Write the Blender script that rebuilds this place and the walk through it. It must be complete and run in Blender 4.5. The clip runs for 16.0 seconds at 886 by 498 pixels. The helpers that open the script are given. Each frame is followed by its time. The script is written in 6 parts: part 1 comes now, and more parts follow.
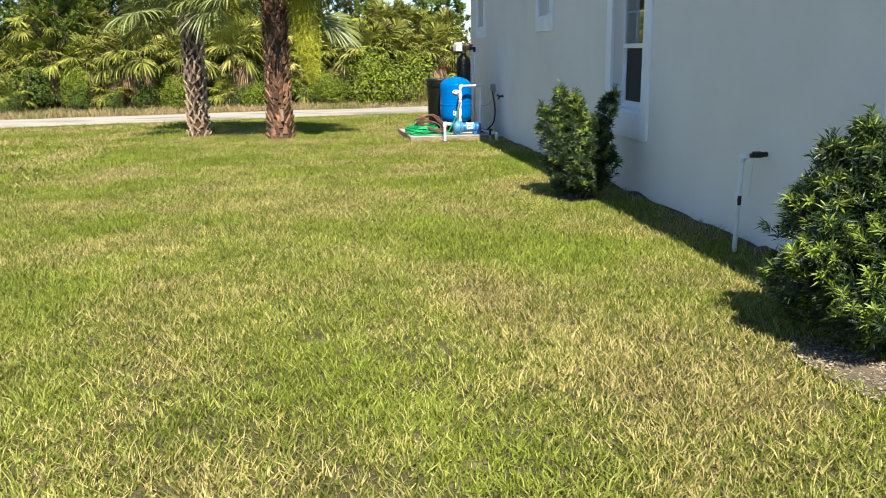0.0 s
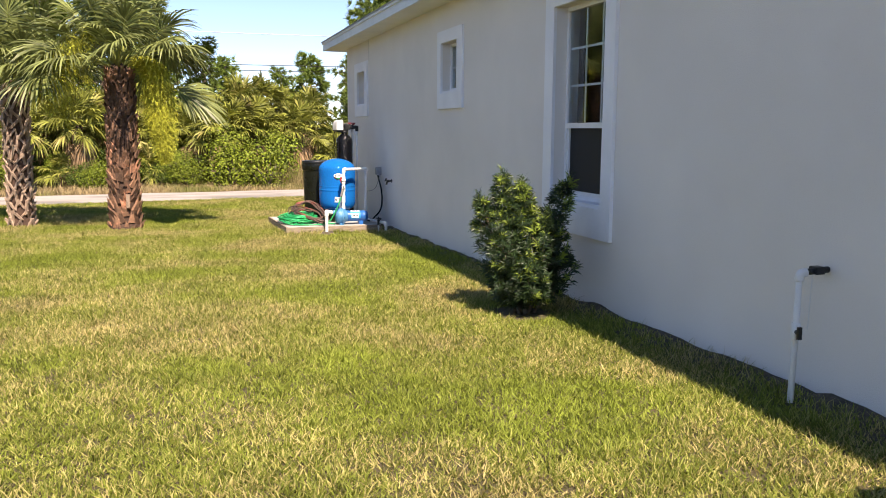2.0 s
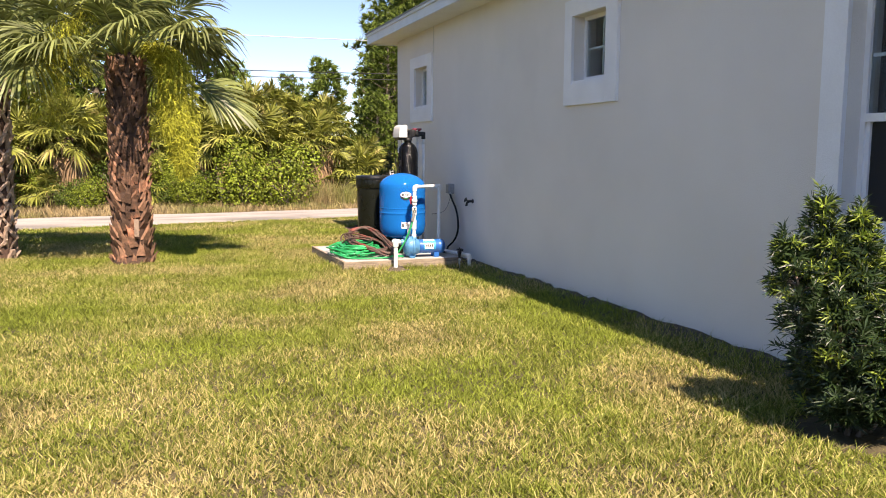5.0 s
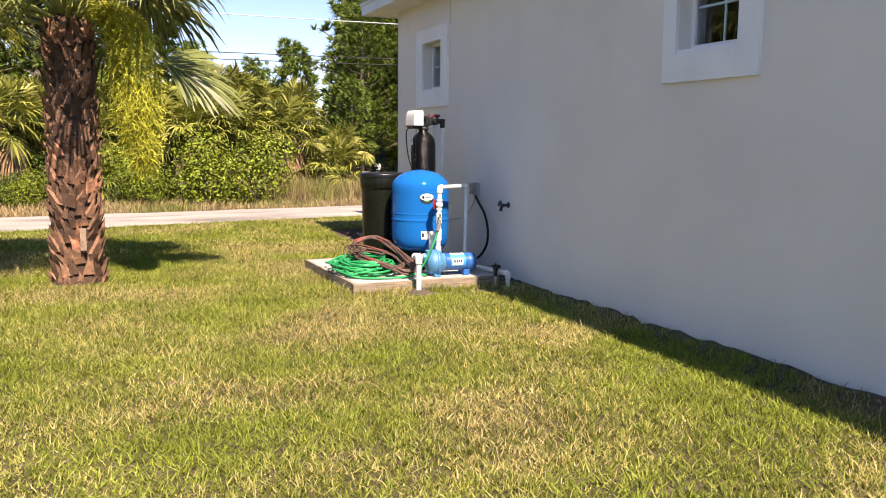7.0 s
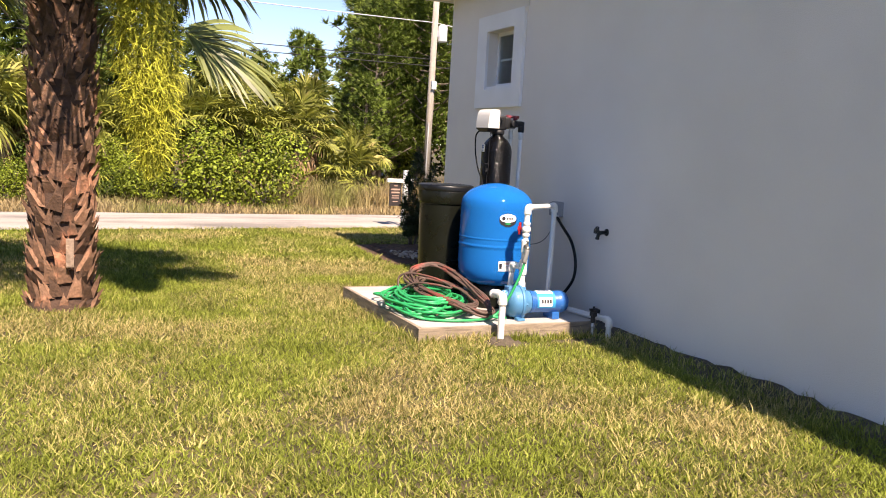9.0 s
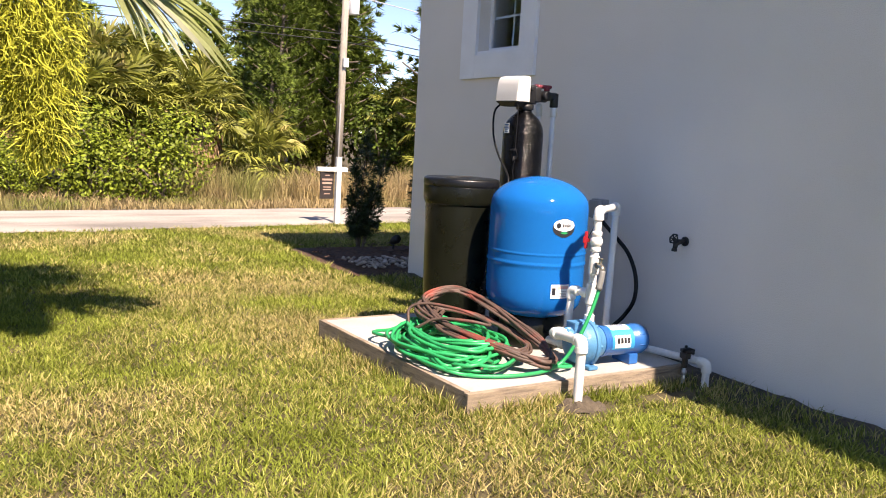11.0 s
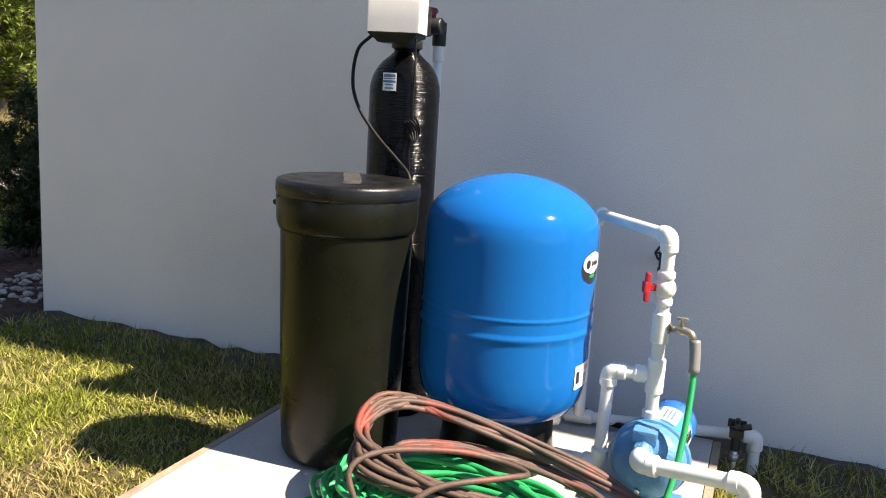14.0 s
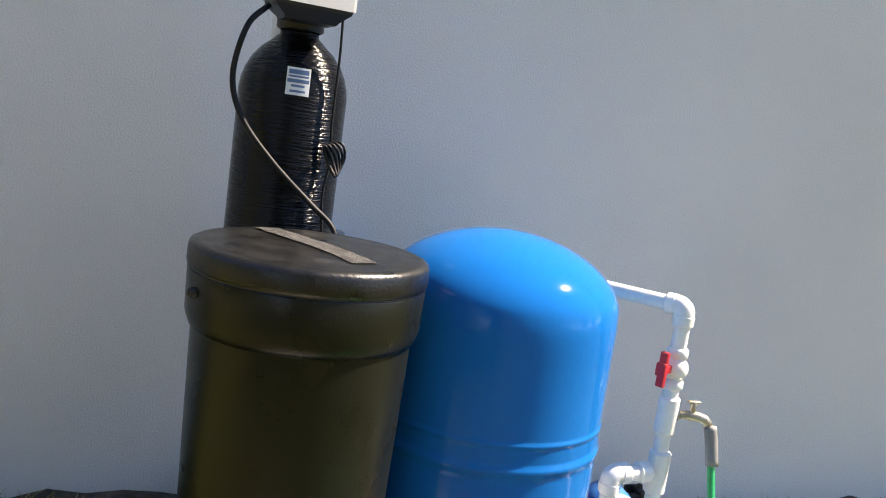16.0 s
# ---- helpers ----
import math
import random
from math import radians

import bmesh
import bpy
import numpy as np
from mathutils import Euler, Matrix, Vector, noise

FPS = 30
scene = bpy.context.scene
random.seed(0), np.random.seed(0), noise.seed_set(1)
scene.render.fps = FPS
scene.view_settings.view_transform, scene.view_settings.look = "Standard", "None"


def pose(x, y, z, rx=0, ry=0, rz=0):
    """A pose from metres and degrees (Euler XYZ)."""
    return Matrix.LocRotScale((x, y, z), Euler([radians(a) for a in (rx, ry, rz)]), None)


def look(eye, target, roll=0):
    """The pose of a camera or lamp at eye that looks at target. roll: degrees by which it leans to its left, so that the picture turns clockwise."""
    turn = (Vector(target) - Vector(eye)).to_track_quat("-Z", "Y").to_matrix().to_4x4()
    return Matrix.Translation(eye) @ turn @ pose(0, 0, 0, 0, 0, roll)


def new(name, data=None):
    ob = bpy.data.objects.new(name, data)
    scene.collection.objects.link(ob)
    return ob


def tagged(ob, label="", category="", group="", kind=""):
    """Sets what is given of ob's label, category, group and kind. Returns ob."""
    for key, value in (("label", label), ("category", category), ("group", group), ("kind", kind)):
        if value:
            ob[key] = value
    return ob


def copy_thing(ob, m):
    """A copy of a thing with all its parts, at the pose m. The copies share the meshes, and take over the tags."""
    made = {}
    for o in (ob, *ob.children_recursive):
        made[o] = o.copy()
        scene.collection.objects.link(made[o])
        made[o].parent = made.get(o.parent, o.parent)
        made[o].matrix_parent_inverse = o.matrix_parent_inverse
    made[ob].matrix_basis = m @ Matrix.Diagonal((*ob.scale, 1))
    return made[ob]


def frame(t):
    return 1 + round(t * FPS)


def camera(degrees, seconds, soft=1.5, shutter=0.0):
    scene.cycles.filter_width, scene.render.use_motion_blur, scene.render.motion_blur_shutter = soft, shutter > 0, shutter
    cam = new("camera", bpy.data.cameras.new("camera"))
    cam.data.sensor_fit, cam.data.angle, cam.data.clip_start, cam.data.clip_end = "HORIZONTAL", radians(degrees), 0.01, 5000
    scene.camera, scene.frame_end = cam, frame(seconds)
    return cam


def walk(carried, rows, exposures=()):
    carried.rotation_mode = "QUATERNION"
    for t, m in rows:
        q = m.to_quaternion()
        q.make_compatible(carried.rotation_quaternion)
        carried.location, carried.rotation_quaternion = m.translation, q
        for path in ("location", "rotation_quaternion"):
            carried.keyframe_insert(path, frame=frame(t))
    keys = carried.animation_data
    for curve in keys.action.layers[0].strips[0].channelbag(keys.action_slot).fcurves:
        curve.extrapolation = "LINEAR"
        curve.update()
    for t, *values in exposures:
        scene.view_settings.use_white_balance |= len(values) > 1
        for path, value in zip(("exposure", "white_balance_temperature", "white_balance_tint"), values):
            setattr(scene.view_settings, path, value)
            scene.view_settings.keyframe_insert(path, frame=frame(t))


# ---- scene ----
cam = camera(56.5, 16.0, 1.0)
PATH = [
    (0, (-2.956, 0.326, 1.599), (-2.706, 2.254, 1.127), -0.8),
    (0.5, (-2.97, 0.811, 1.592), (-2.452, 2.693, 1.156), 0.5),
    (1, (-2.985, 1.322, 1.588), (-2.448, 3.218, 1.245), 0.1),
    (1.5, (-3.096, 1.826, 1.577), (-2.521, 3.712, 1.242), 0.3),
    (2, (-3.147, 2.314, 1.553), (-2.54, 4.198, 1.269), 0.3),
    (2.5, (-3.256, 2.753, 1.564), (-2.641, 4.638, 1.297), 0.4),
    (3, (-3.369, 3.303, 1.542), (-2.756, 5.191, 1.305), 0.1),
    (3.5, (-3.415, 3.834, 1.519), (-2.802, 5.722, 1.276), -0.0),
    (4, (-3.503, 4.297, 1.477), (-2.887, 6.185, 1.243), 0.1),
    (6.5, (-3.583, 6.916, 1.422), (-2.872, 8.765, 1.152), 0.3),
    (7, (-3.6, 7.411, 1.426), (-2.862, 9.251, 1.16), 0.5),
    (7.5, (-3.614, 7.884, 1.427), (-2.874, 9.725, 1.171), 0.9),
    (8, (-3.677, 8.317, 1.419), (-2.937, 10.158, 1.169), 2.6),
    (10.5, (-3.659, 10.726, 1.323), (-2.79, 12.509, 1.065), 3.2),
    (11, (-3.677, 11.266, 1.307), (-2.661, 12.968, 1.039), 3.3),
    (11.5, (-3.694, 11.801, 1.321), (-2.664, 13.495, 1.053), 1.7),
    (12, (-3.734, 12.315, 1.332), (-2.467, 13.833, 1.032), 3.1),
    (12.5, (-3.634, 12.804, 1.321), (-2.269, 14.234, 1.018), 2.7),
    (13, (-3.545, 13.24, 1.326), (-1.984, 14.433, 0.952), 4.5),
    (13.5, (-3.475, 13.711, 1.34), (-1.727, 14.617, 0.992), 6.2),
    (14, (-3.332, 14.258, 1.351), (-1.512, 15.004, 0.986), 3.5),
    (14.5, (-3.215, 14.706, 1.346), (-1.254, 14.967, 1.056), 6.1),
    (15, (-3.026, 15.076, 1.364), (-1.052, 14.895, 1.098), 7.2),
    (15.5, (-2.789, 15.346, 1.386), (-0.822, 15.149, 1.085), 7.0),
    (16, (-2.601, 15.718, 1.337), (-0.692, 15.197, 1.044), 8.2),
]
walk(cam, [(t, look(eye, target, roll)) for t, eye, target, roll in PATH], [(0, 1.0, 6600, 4), (0.5, 1.02, 6950, 16), (3, 1.09, 7250, 20), (8, 1.13, 7400, 23), (12, 1.18, 7300, 22), (13, 1.22, 7300, 21), (14.5, 1.5, 7350, 17), (16, 1.72, 7350, 17)])

# ---- light ----
SUN = Vector((0.018, -0.81, 1.0)).normalized()
world = bpy.data.worlds.new("sky")
scene.world = world
world.use_nodes = True
wn = world.node_tree
sky = wn.nodes.new("ShaderNodeTexSky")
sky.sky_type, sky.sun_disc = "NISHITA", False
sky.sun_elevation = math.asin(SUN.z)
sky.sun_rotation = math.atan2(SUN.x, SUN.y)
sky.altitude = 2400
sky.air_density, sky.dust_density, sky.ozone_density = 0.85, 0.0, 3.0
wn.links.new(sky.outputs[0], wn.nodes["Background"].inputs[0])
wn.nodes["Background"].inputs[1].default_value = 0.115
sun = new("sun", bpy.data.lights.new("sun", "SUN"))
sun.data.energy, sun.data.angle, sun.data.color = 5.0, radians(0.55), (1.0, 0.93, 0.80)
sun.matrix_world = look(SUN * 40, (0, 0, 0))


# ---- materials ----
def mat(name, color, rough=0.6, metal=0.0, vary=0.15, scale=6.0, bump=0.1, grain=120.0, second=None, patch=0.0,
        patch_scale=1.5, random_tone=0.0, random_by="object", coat=0.0, stretch=(1, 1, 1), detail_rough=0.0, through_light=0.0, spec=0.5, island_mix=0.0):
    """A surface: colour with variation at two scales, an optional second colour in patches, roughness and fine relief."""
    m = bpy.data.materials.new(name)
    m.use_nodes = True
    nt = m.node_tree
    N, L = nt.nodes, nt.links
    bsdf = N["Principled BSDF"]
    geo = N.new("ShaderNodeNewGeometry")
    mp = N.new("ShaderNodeMapping")
    mp.inputs["Scale"].default_value = stretch
    L.new(geo.outputs["Position"], mp.inputs[0])

    def tex(s, d=4.0):
        t = N.new("ShaderNodeTexNoise")
        t.inputs["Scale"].default_value, t.inputs["Detail"].default_value = s, d
        L.new(mp.outputs[0], t.inputs["Vector"])
        return t

    def mix(kind, fac, a, b):
        x = N.new("ShaderNodeMix")
        x.data_type, x.blend_type = "RGBA", kind
        for sock, val in ((x.inputs[0], fac), (x.inputs[6], a), (x.inputs[7], b)):
            if isinstance(val, bpy.types.NodeSocket):
                L.new(val, sock)
            else:
                sock.default_value = val
        return x.outputs[2]

    def remap(sock, a, b, c, d):
        r = N.new("ShaderNodeMapRange")
        L.new(sock, r.inputs[0])
        for i, v in enumerate((a, b, c, d)):
            r.inputs[i + 1].default_value = v
        return r.outputs[0]

    col = (*color, 1)
    if second is not None:
        share = tex(patch_scale, 5.0).outputs[0]
        if island_mix:
            add = N.new("ShaderNodeMath")
            add.operation = "ADD"
            L.new(share, add.inputs[0])
            L.new(remap(geo.outputs["Random Per Island"], 0, 1, -island_mix / 2, island_mix / 2), add.inputs[1])
            share = add.outputs[0]
        col = mix("MIX", remap(share, 0.55 - patch, 0.72 - patch, 0, 1), col, (*second, 1))
    if random_tone:
        if random_by == "island":
            rnd = geo.outputs["Random Per Island"]
        else:
            rnd = N.new("ShaderNodeObjectInfo").outputs["Random"]
        k = remap(rnd, 0, 1, 1 - random_tone, 1 + random_tone)
        comb = N.new("ShaderNodeCombineColor")
        for i in range(3):
            L.new(k, comb.inputs[i])
        col = mix("MULTIPLY", 1.0, col, comb.outputs[0])
    big = remap(tex(scale).outputs[0], 0.3, 0.7, 1 - vary, 1 + vary)
    fine = remap(tex(grain, 2.0).outputs[0], 0.3, 0.7, 1 - vary * 0.6, 1 + vary * 0.6)
    mul = N.new("ShaderNodeMath")
    mul.operation = "MULTIPLY"
    L.new(big, mul.inputs[0])
    L.new(fine, mul.inputs[1])
    comb = N.new("ShaderNodeCombineColor")
    for i in range(3):
        L.new(mul.outputs[0], comb.inputs[i])
    col = mix("MULTIPLY", 1.0, col, comb.outputs[0])
    L.new(col, bsdf.inputs["Base Color"])
    bsdf.inputs["Metallic"].default_value = metal
    bsdf.inputs["Roughness"].default_value = rough
    bsdf.inputs["Specular IOR Level"].default_value = spec
    if detail_rough:
        L.new(remap(tex(scale * 2).outputs[0], 0.3, 0.7, rough - detail_rough, rough + detail_rough), bsdf.inputs["Roughness"])
    bsdf.inputs["Coat Weight"].default_value = coat
    bsdf.inputs["Coat Roughness"].default_value = 0.08
    if bump:
        bp = N.new("ShaderNodeBump")
        bp.inputs["Strength"].default_value, bp.inputs["Distance"].default_value = bump, 0.01
        L.new(tex(grain, 3.0).outputs[0], bp.inputs["Height"])
        L.new(bp.outputs[0], bsdf.inputs["Normal"])
    if through_light:
        tr = N.new("ShaderNodeBsdfTranslucent")
        L.new(col, tr.inputs[0])
        ms = N.new("ShaderNodeMixShader")
        ms.inputs[0].default_value = through_light
        L.new(bsdf.outputs[0], ms.inputs[1])
        L.new(tr.outputs[0], ms.inputs[2])
        L.new(ms.outputs[0], N["Material Output"].inputs[0])
    return m


STUCCO = mat("stucco", (0.80, 0.755, 0.70), 0.88, vary=0.05, scale=0.9, bump=0.38, grain=170, second=(0.76, 0.715, 0.665), patch_scale=0.7, spec=0.2)
STUCCO_BASE = mat("stucco_dirty", (0.62, 0.60, 0.56), 0.9, vary=0.12, scale=5, bump=0.5, grain=95, second=(0.42, 0.38, 0.32), patch_scale=6)
TRIM = mat("trim_paint", (0.86, 0.86, 0.87), 0.7, vary=0.04, scale=3, bump=0.3, grain=110, spec=0.3)
SOFFIT = mat("soffit_paint", (0.78, 0.76, 0.68), 0.7, vary=0.04, scale=3, bump=0.1)
FASCIA = mat("fascia_metal", (0.72, 0.74, 0.75), 0.4, vary=0.05, scale=4, bump=0.03)
SHINGLE = mat("roof_shingle", (0.30, 0.30, 0.30), 0.9, vary=0.25, scale=8, bump=0.5, grain=60)
SCREEN = bpy.data.materials.new("insect_screen")
SCREEN.use_nodes = True
sn = SCREEN.node_tree
sn.nodes["Principled BSDF"].inputs["Base Color"].default_value = (0.012, 0.012, 0.013, 1)
sn.nodes["Principled BSDF"].inputs["Roughness"].default_value = 0.7
stp, smx = sn.nodes.new("ShaderNodeBsdfTransparent"), sn.nodes.new("ShaderNodeMixShader")
smx.inputs[0].default_value = 0.92
sn.links.new(stp.outputs[0], smx.inputs[1])
sn.links.new(sn.nodes["Principled BSDF"].outputs[0], smx.inputs[2])
sn.links.new(smx.outputs[0], sn.nodes["Material Output"].inputs[0])
VINYL = mat("window_vinyl", (0.80, 0.80, 0.80), 0.35, vary=0.03, bump=0.0)
# near-black colour stands in for the lack of light indoors
INSIDE = mat("unlit_interior", (0.012, 0.012, 0.013), 0.9, vary=0.1, bump=0.0)
GLASS = bpy.data.materials.new("window_glass")
GLASS.use_nodes = True
gb = GLASS.node_tree.nodes["Principled BSDF"]
gb.inputs["Base Color"].default_value = (0.80, 0.88, 0.90, 1)
gb.inputs["Transmission Weight"].default_value, gb.inputs["Roughness"].default_value, gb.inputs["IOR"].default_value = 1.0, 0.0, 1.45
SOIL = mat("lawn_soil", (0.080, 0.064, 0.030), 0.95, vary=0.35, scale=9, bump=0.8, grain=70, second=(0.15, 0.115, 0.06), patch=0.0, patch_scale=2.2)
SAND = mat("shell_road", (0.37, 0.33, 0.295), 0.95, vary=0.18, scale=1.2, bump=0.5, grain=40, second=(0.20, 0.18, 0.16), patch=0.04, patch_scale=0.9, stretch=(0.45, 1.6, 1))
MULCH = mat("mulch", (0.085, 0.045, 0.028), 0.95, vary=0.5, scale=20, bump=0.8, grain=60)
MULCH_CHIP = mat("mulch_chip", (0.10, 0.05, 0.03), 0.95, vary=0.3, bump=0.3, random_tone=0.5, random_by="island")
DIRT = mat("bare_dirt", (0.12, 0.092, 0.062), 0.95, vary=0.3, scale=9, bump=0.7, grain=50, second=(0.26, 0.21, 0.165), patch_scale=7)
WALL_SOIL = mat("wall_soil", (0.085, 0.066, 0.046), 0.95, vary=0.4, scale=14, bump=0.9, grain=55, second=(0.05, 0.045, 0.03), patch_scale=9)
STONE = mat("river_stone", (0.36, 0.315, 0.27), 0.7, vary=0.12, scale=30, bump=0.2, random_tone=0.3)
CONCRETE = mat("concrete", (0.44, 0.425, 0.40), 0.85, vary=0.10, scale=3, bump=0.25, grain=90, second=(0.34, 0.32, 0.285), patch=-0.04, patch_scale=4)
BOARD = mat("form_board", (0.30, 0.235, 0.17), 0.85, vary=0.25, scale=4, bump=0.4, grain=40, second=(0.17, 0.13, 0.10), patch=0.02, patch_scale=5, stretch=(1.5, 1.5, 14))
BLUE = mat("blue_enamel", (0.0001, 0.130, 0.44), 0.08, vary=0.03, scale=2, bump=0.0, second=(0.0001, 0.122, 0.42), detail_rough=0.02, spec=0.15)
BLACK_PLASTIC = mat("black_plastic", (0.0072, 0.0080, 0.0050), 0.30, vary=0.15, scale=5, bump=0.06, grain=200, detail_rough=0.05, spec=0.28)
BLACK_LID = mat("black_lid", (0.006, 0.006, 0.006), 0.36, vary=0.3, scale=9, bump=0.12, grain=160, second=(0.040, 0.038, 0.036), patch=-0.10, patch_scale=7, detail_rough=0.1, spec=0.5)
FIBRE = mat("wound_fibre", (0.0035, 0.0035, 0.004), 0.16, vary=0.3, scale=6, bump=0.6, grain=30, stretch=(0.6, 0.6, 7), detail_rough=0.05, spec=0.25)
BLACK_PART = mat("black_fitting", (0.014, 0.014, 0.015), 0.45, vary=0.2, bump=0.05)
RUBBER = mat("cable_rubber", (0.008, 0.008, 0.009), 0.5, vary=0.15, bump=0.0, spec=0.25)
WHITE_COVER = mat("white_cover", (0.62, 0.61, 0.585), 0.4, vary=0.03, bump=0.03)
PVC = mat("white_pvc", (0.76, 0.75, 0.72), 0.32, vary=0.06, scale=8, bump=0.02, second=(0.64, 0.62, 0.57), patch=-0.08, patch_scale=9)
RED = mat("red_plastic", (0.46, 0.02, 0.03), 0.4, vary=0.08, bump=0.0)
RED_DARK = mat("dark_red_plastic", (0.20, 0.02, 0.035), 0.4, vary=0.08, bump=0.0)
PUMP_CAST = mat("pump_cast", (0.07, 0.235, 0.43), 0.42, vary=0.10, scale=12, bump=0.3, grain=150, detail_rough=0.08)
PUMP_MOTOR = mat("pump_motor", (0.02, 0.13, 0.40), 0.35, vary=0.08, bump=0.05)
WHITE_LABEL = mat("white_label", (0.82, 0.82, 0.80), 0.5, vary=0.03, bump=0.0)
BLUE_LABEL = mat("blue_label", (0.02, 0.30, 0.58), 0.5, vary=0.05, bump=0.0)
ORANGE_LABEL = mat("orange_label", (0.70, 0.22, 0.05), 0.5, vary=0.05, bump=0.0)
INK = mat("ink", (0.02, 0.02, 0.025), 0.5, vary=0.05, bump=0.0)
INK_BLUE = mat("ink_blue", (0.10, 0.17, 0.32), 0.5, vary=0.05, bump=0.0)
PINK_INK = mat("ink_pale_red", (0.75, 0.45, 0.40), 0.5, vary=0.05, bump=0.0)
BRASS = mat("weathered_brass", (0.42, 0.38, 0.30), 0.4, metal=0.8, vary=0.15, bump=0.1)
STEEL = mat("galvanised", (0.55, 0.55, 0.55), 0.4, metal=0.9, vary=0.1, bump=0.05)
GREY_BOX = mat("grey_box", (0.30, 0.30, 0.30), 0.5, vary=0.1, bump=0.05)
GREEN_HOSE = mat("green_hose", (0.008, 0.33, 0.105), 0.38, vary=0.12, scale=12, bump=0.03, second=(0.015, 0.42, 0.15), patch_scale=8)
BROWN_HOSE = mat("faded_red_hose", (0.100, 0.062, 0.048), 0.6, vary=0.2, scale=10, bump=0.1, second=(0.24, 0.05, 0.034), patch=0.04, patch_scale=5)
GREY_GRIP = mat("hose_collar", (0.20, 0.20, 0.19), 0.5, vary=0.1, bump=0.0)
WOOD_WHITE = mat("white_post_paint", (0.78, 0.78, 0.76), 0.6, vary=0.05, bump=0.1)
SIGN_BLACK = mat("sign_face", (0.035, 0.028, 0.028), 0.5, vary=0.2, bump=0.0)
SIGN_INK = mat("sign_ink", (0.45, 0.30, 0.24), 0.5, vary=0.2, bump=0.0)
POLE = mat("grey_pole", (0.36, 0.32, 0.27), 0.9, vary=0.2, scale=5, bump=0.4, grain=50, stretch=(6, 6, 0.6))
WIRE = mat("wire", (0.02, 0.02, 0.022), 0.6, vary=0.1, bump=0.0)
WIRE_PALE = mat("wire_pale", (0.55, 0.56, 0.58), 0.5, vary=0.1, bump=0.0)

GRASS = mat("grass_blade", (0.225, 0.270, 0.038), 0.62, vary=0.18, scale=2.2, bump=0.0, second=(0.41, 0.335, 0.145), patch=0.04, patch_scale=0.75,
            random_tone=0.55, random_by="island", through_light=0.30, spec=0.25, island_mix=0.34)
DRY_GRASS = mat("dry_grass", (0.40, 0.30, 0.15), 0.8, vary=0.2, scale=2, bump=0.0, second=(0.20, 0.22, 0.05), patch=0.06, patch_scale=0.5,
                random_tone=0.35, random_by="island", through_light=0.3)
LEAF_DARK = mat("podocarpus_leaf", (0.026, 0.050, 0.014), 0.42, vary=0.2, scale=9, bump=0.0, random_tone=0.4, random_by="island", through_light=0.18)
LEAF_TIP = mat("podocarpus_new_leaf", (0.25, 0.33, 0.045), 0.5, vary=0.15, scale=9, bump=0.0, random_tone=0.3, random_by="island", through_light=0.3)
LEAF_SHRUB = mat("shrub_leaf", (0.165, 0.210, 0.020), 0.55, vary=0.25, scale=1.4, bump=0.0, random_tone=0.65, random_by="island", through_light=0.15, spec=0.25)
LEAF_SHRUB_B = mat("shrub_leaf_dark", (0.070, 0.105, 0.014), 0.55, vary=0.25, scale=1.4, bump=0.0, random_tone=0.65, random_by="island", through_light=0.12, spec=0.25)
FROND = mat("palm_frond", (0.175, 0.200, 0.062), 0.45, vary=0.2, scale=2.5, bump=0.0, random_tone=0.5, random_by="island", through_light=0.16, spec=0.4)
FROND_FAR = mat("palmetto_frond", (0.195, 0.205, 0.036), 0.55, vary=0.25, scale=1.3, bump=0.0, second=(0.32, 0.25, 0.10), patch=-0.06, patch_scale=1.1, random_tone=0.6, random_by="island", through_light=0.12, spec=0.25, island_mix=0.2)
FROND_DEAD = mat("dead_frond", (0.34, 0.22, 0.12), 0.8, vary=0.25, scale=2.5, bump=0.0, random_tone=0.4, random_by="island", through_light=0.15)
STALK = mat("frond_stalk", (0.34, 0.36, 0.09), 0.5, vary=0.15, scale=6, bump=0.0)
SEED = mat("seed_strand", (0.40, 0.40, 0.045), 0.6, vary=0.25, scale=9, bump=0.0, random_tone=0.6, random_by="island", through_light=0.08, spec=0.25)
BARK_PALM = mat("palm_bark", (0.075, 0.042, 0.028), 0.95, vary=0.35, scale=9, bump=0.8, grain=45)
BOOT_BROWN = mat("palm_boot_brown", (0.185, 0.100, 0.060), 0.9, vary=0.35, scale=14, bump=0.6, grain=60, second=(0.34, 0.15, 0.085), patch=0.02, patch_scale=3.5, random_tone=0.6)
BOOT_PALE = mat("palm_boot_pale", (0.38, 0.27, 0.195), 0.9, vary=0.25, scale=14, bump=0.6, grain=60, random_tone=0.35)
NEEDLE = mat("pine_needle", (0.115, 0.160, 0.026), 0.6, vary=0.3, scale=1.2, bump=0.0, random_tone=0.6, random_by="island", through_light=0.1, spec=0.2)
BARK = mat("tree_bark", (0.17, 0.135, 0.105), 0.95, vary=0.3, scale=8, bump=0.8, grain=35)


# ---- building helpers ----
class Geo:
    """Vertices and faces gathered for one mesh."""

    def __init__(self):
        self.v, self.f = [], []

    def add(self, verts, faces):
        n = len(self.v)
        self.v += [tuple(p) for p in verts]
        self.f += [tuple(i + n for i in f) for f in faces]
        return self

    def mesh(self, name, material, smooth=True):
        me = bpy.data.meshes.new(name)
        me.from_pydata(self.v, [], self.f)
        me.materials.append(material)
        me.polygons.foreach_set("use_smooth", [smooth] * len(me.polygons))
        me.update()
        return me


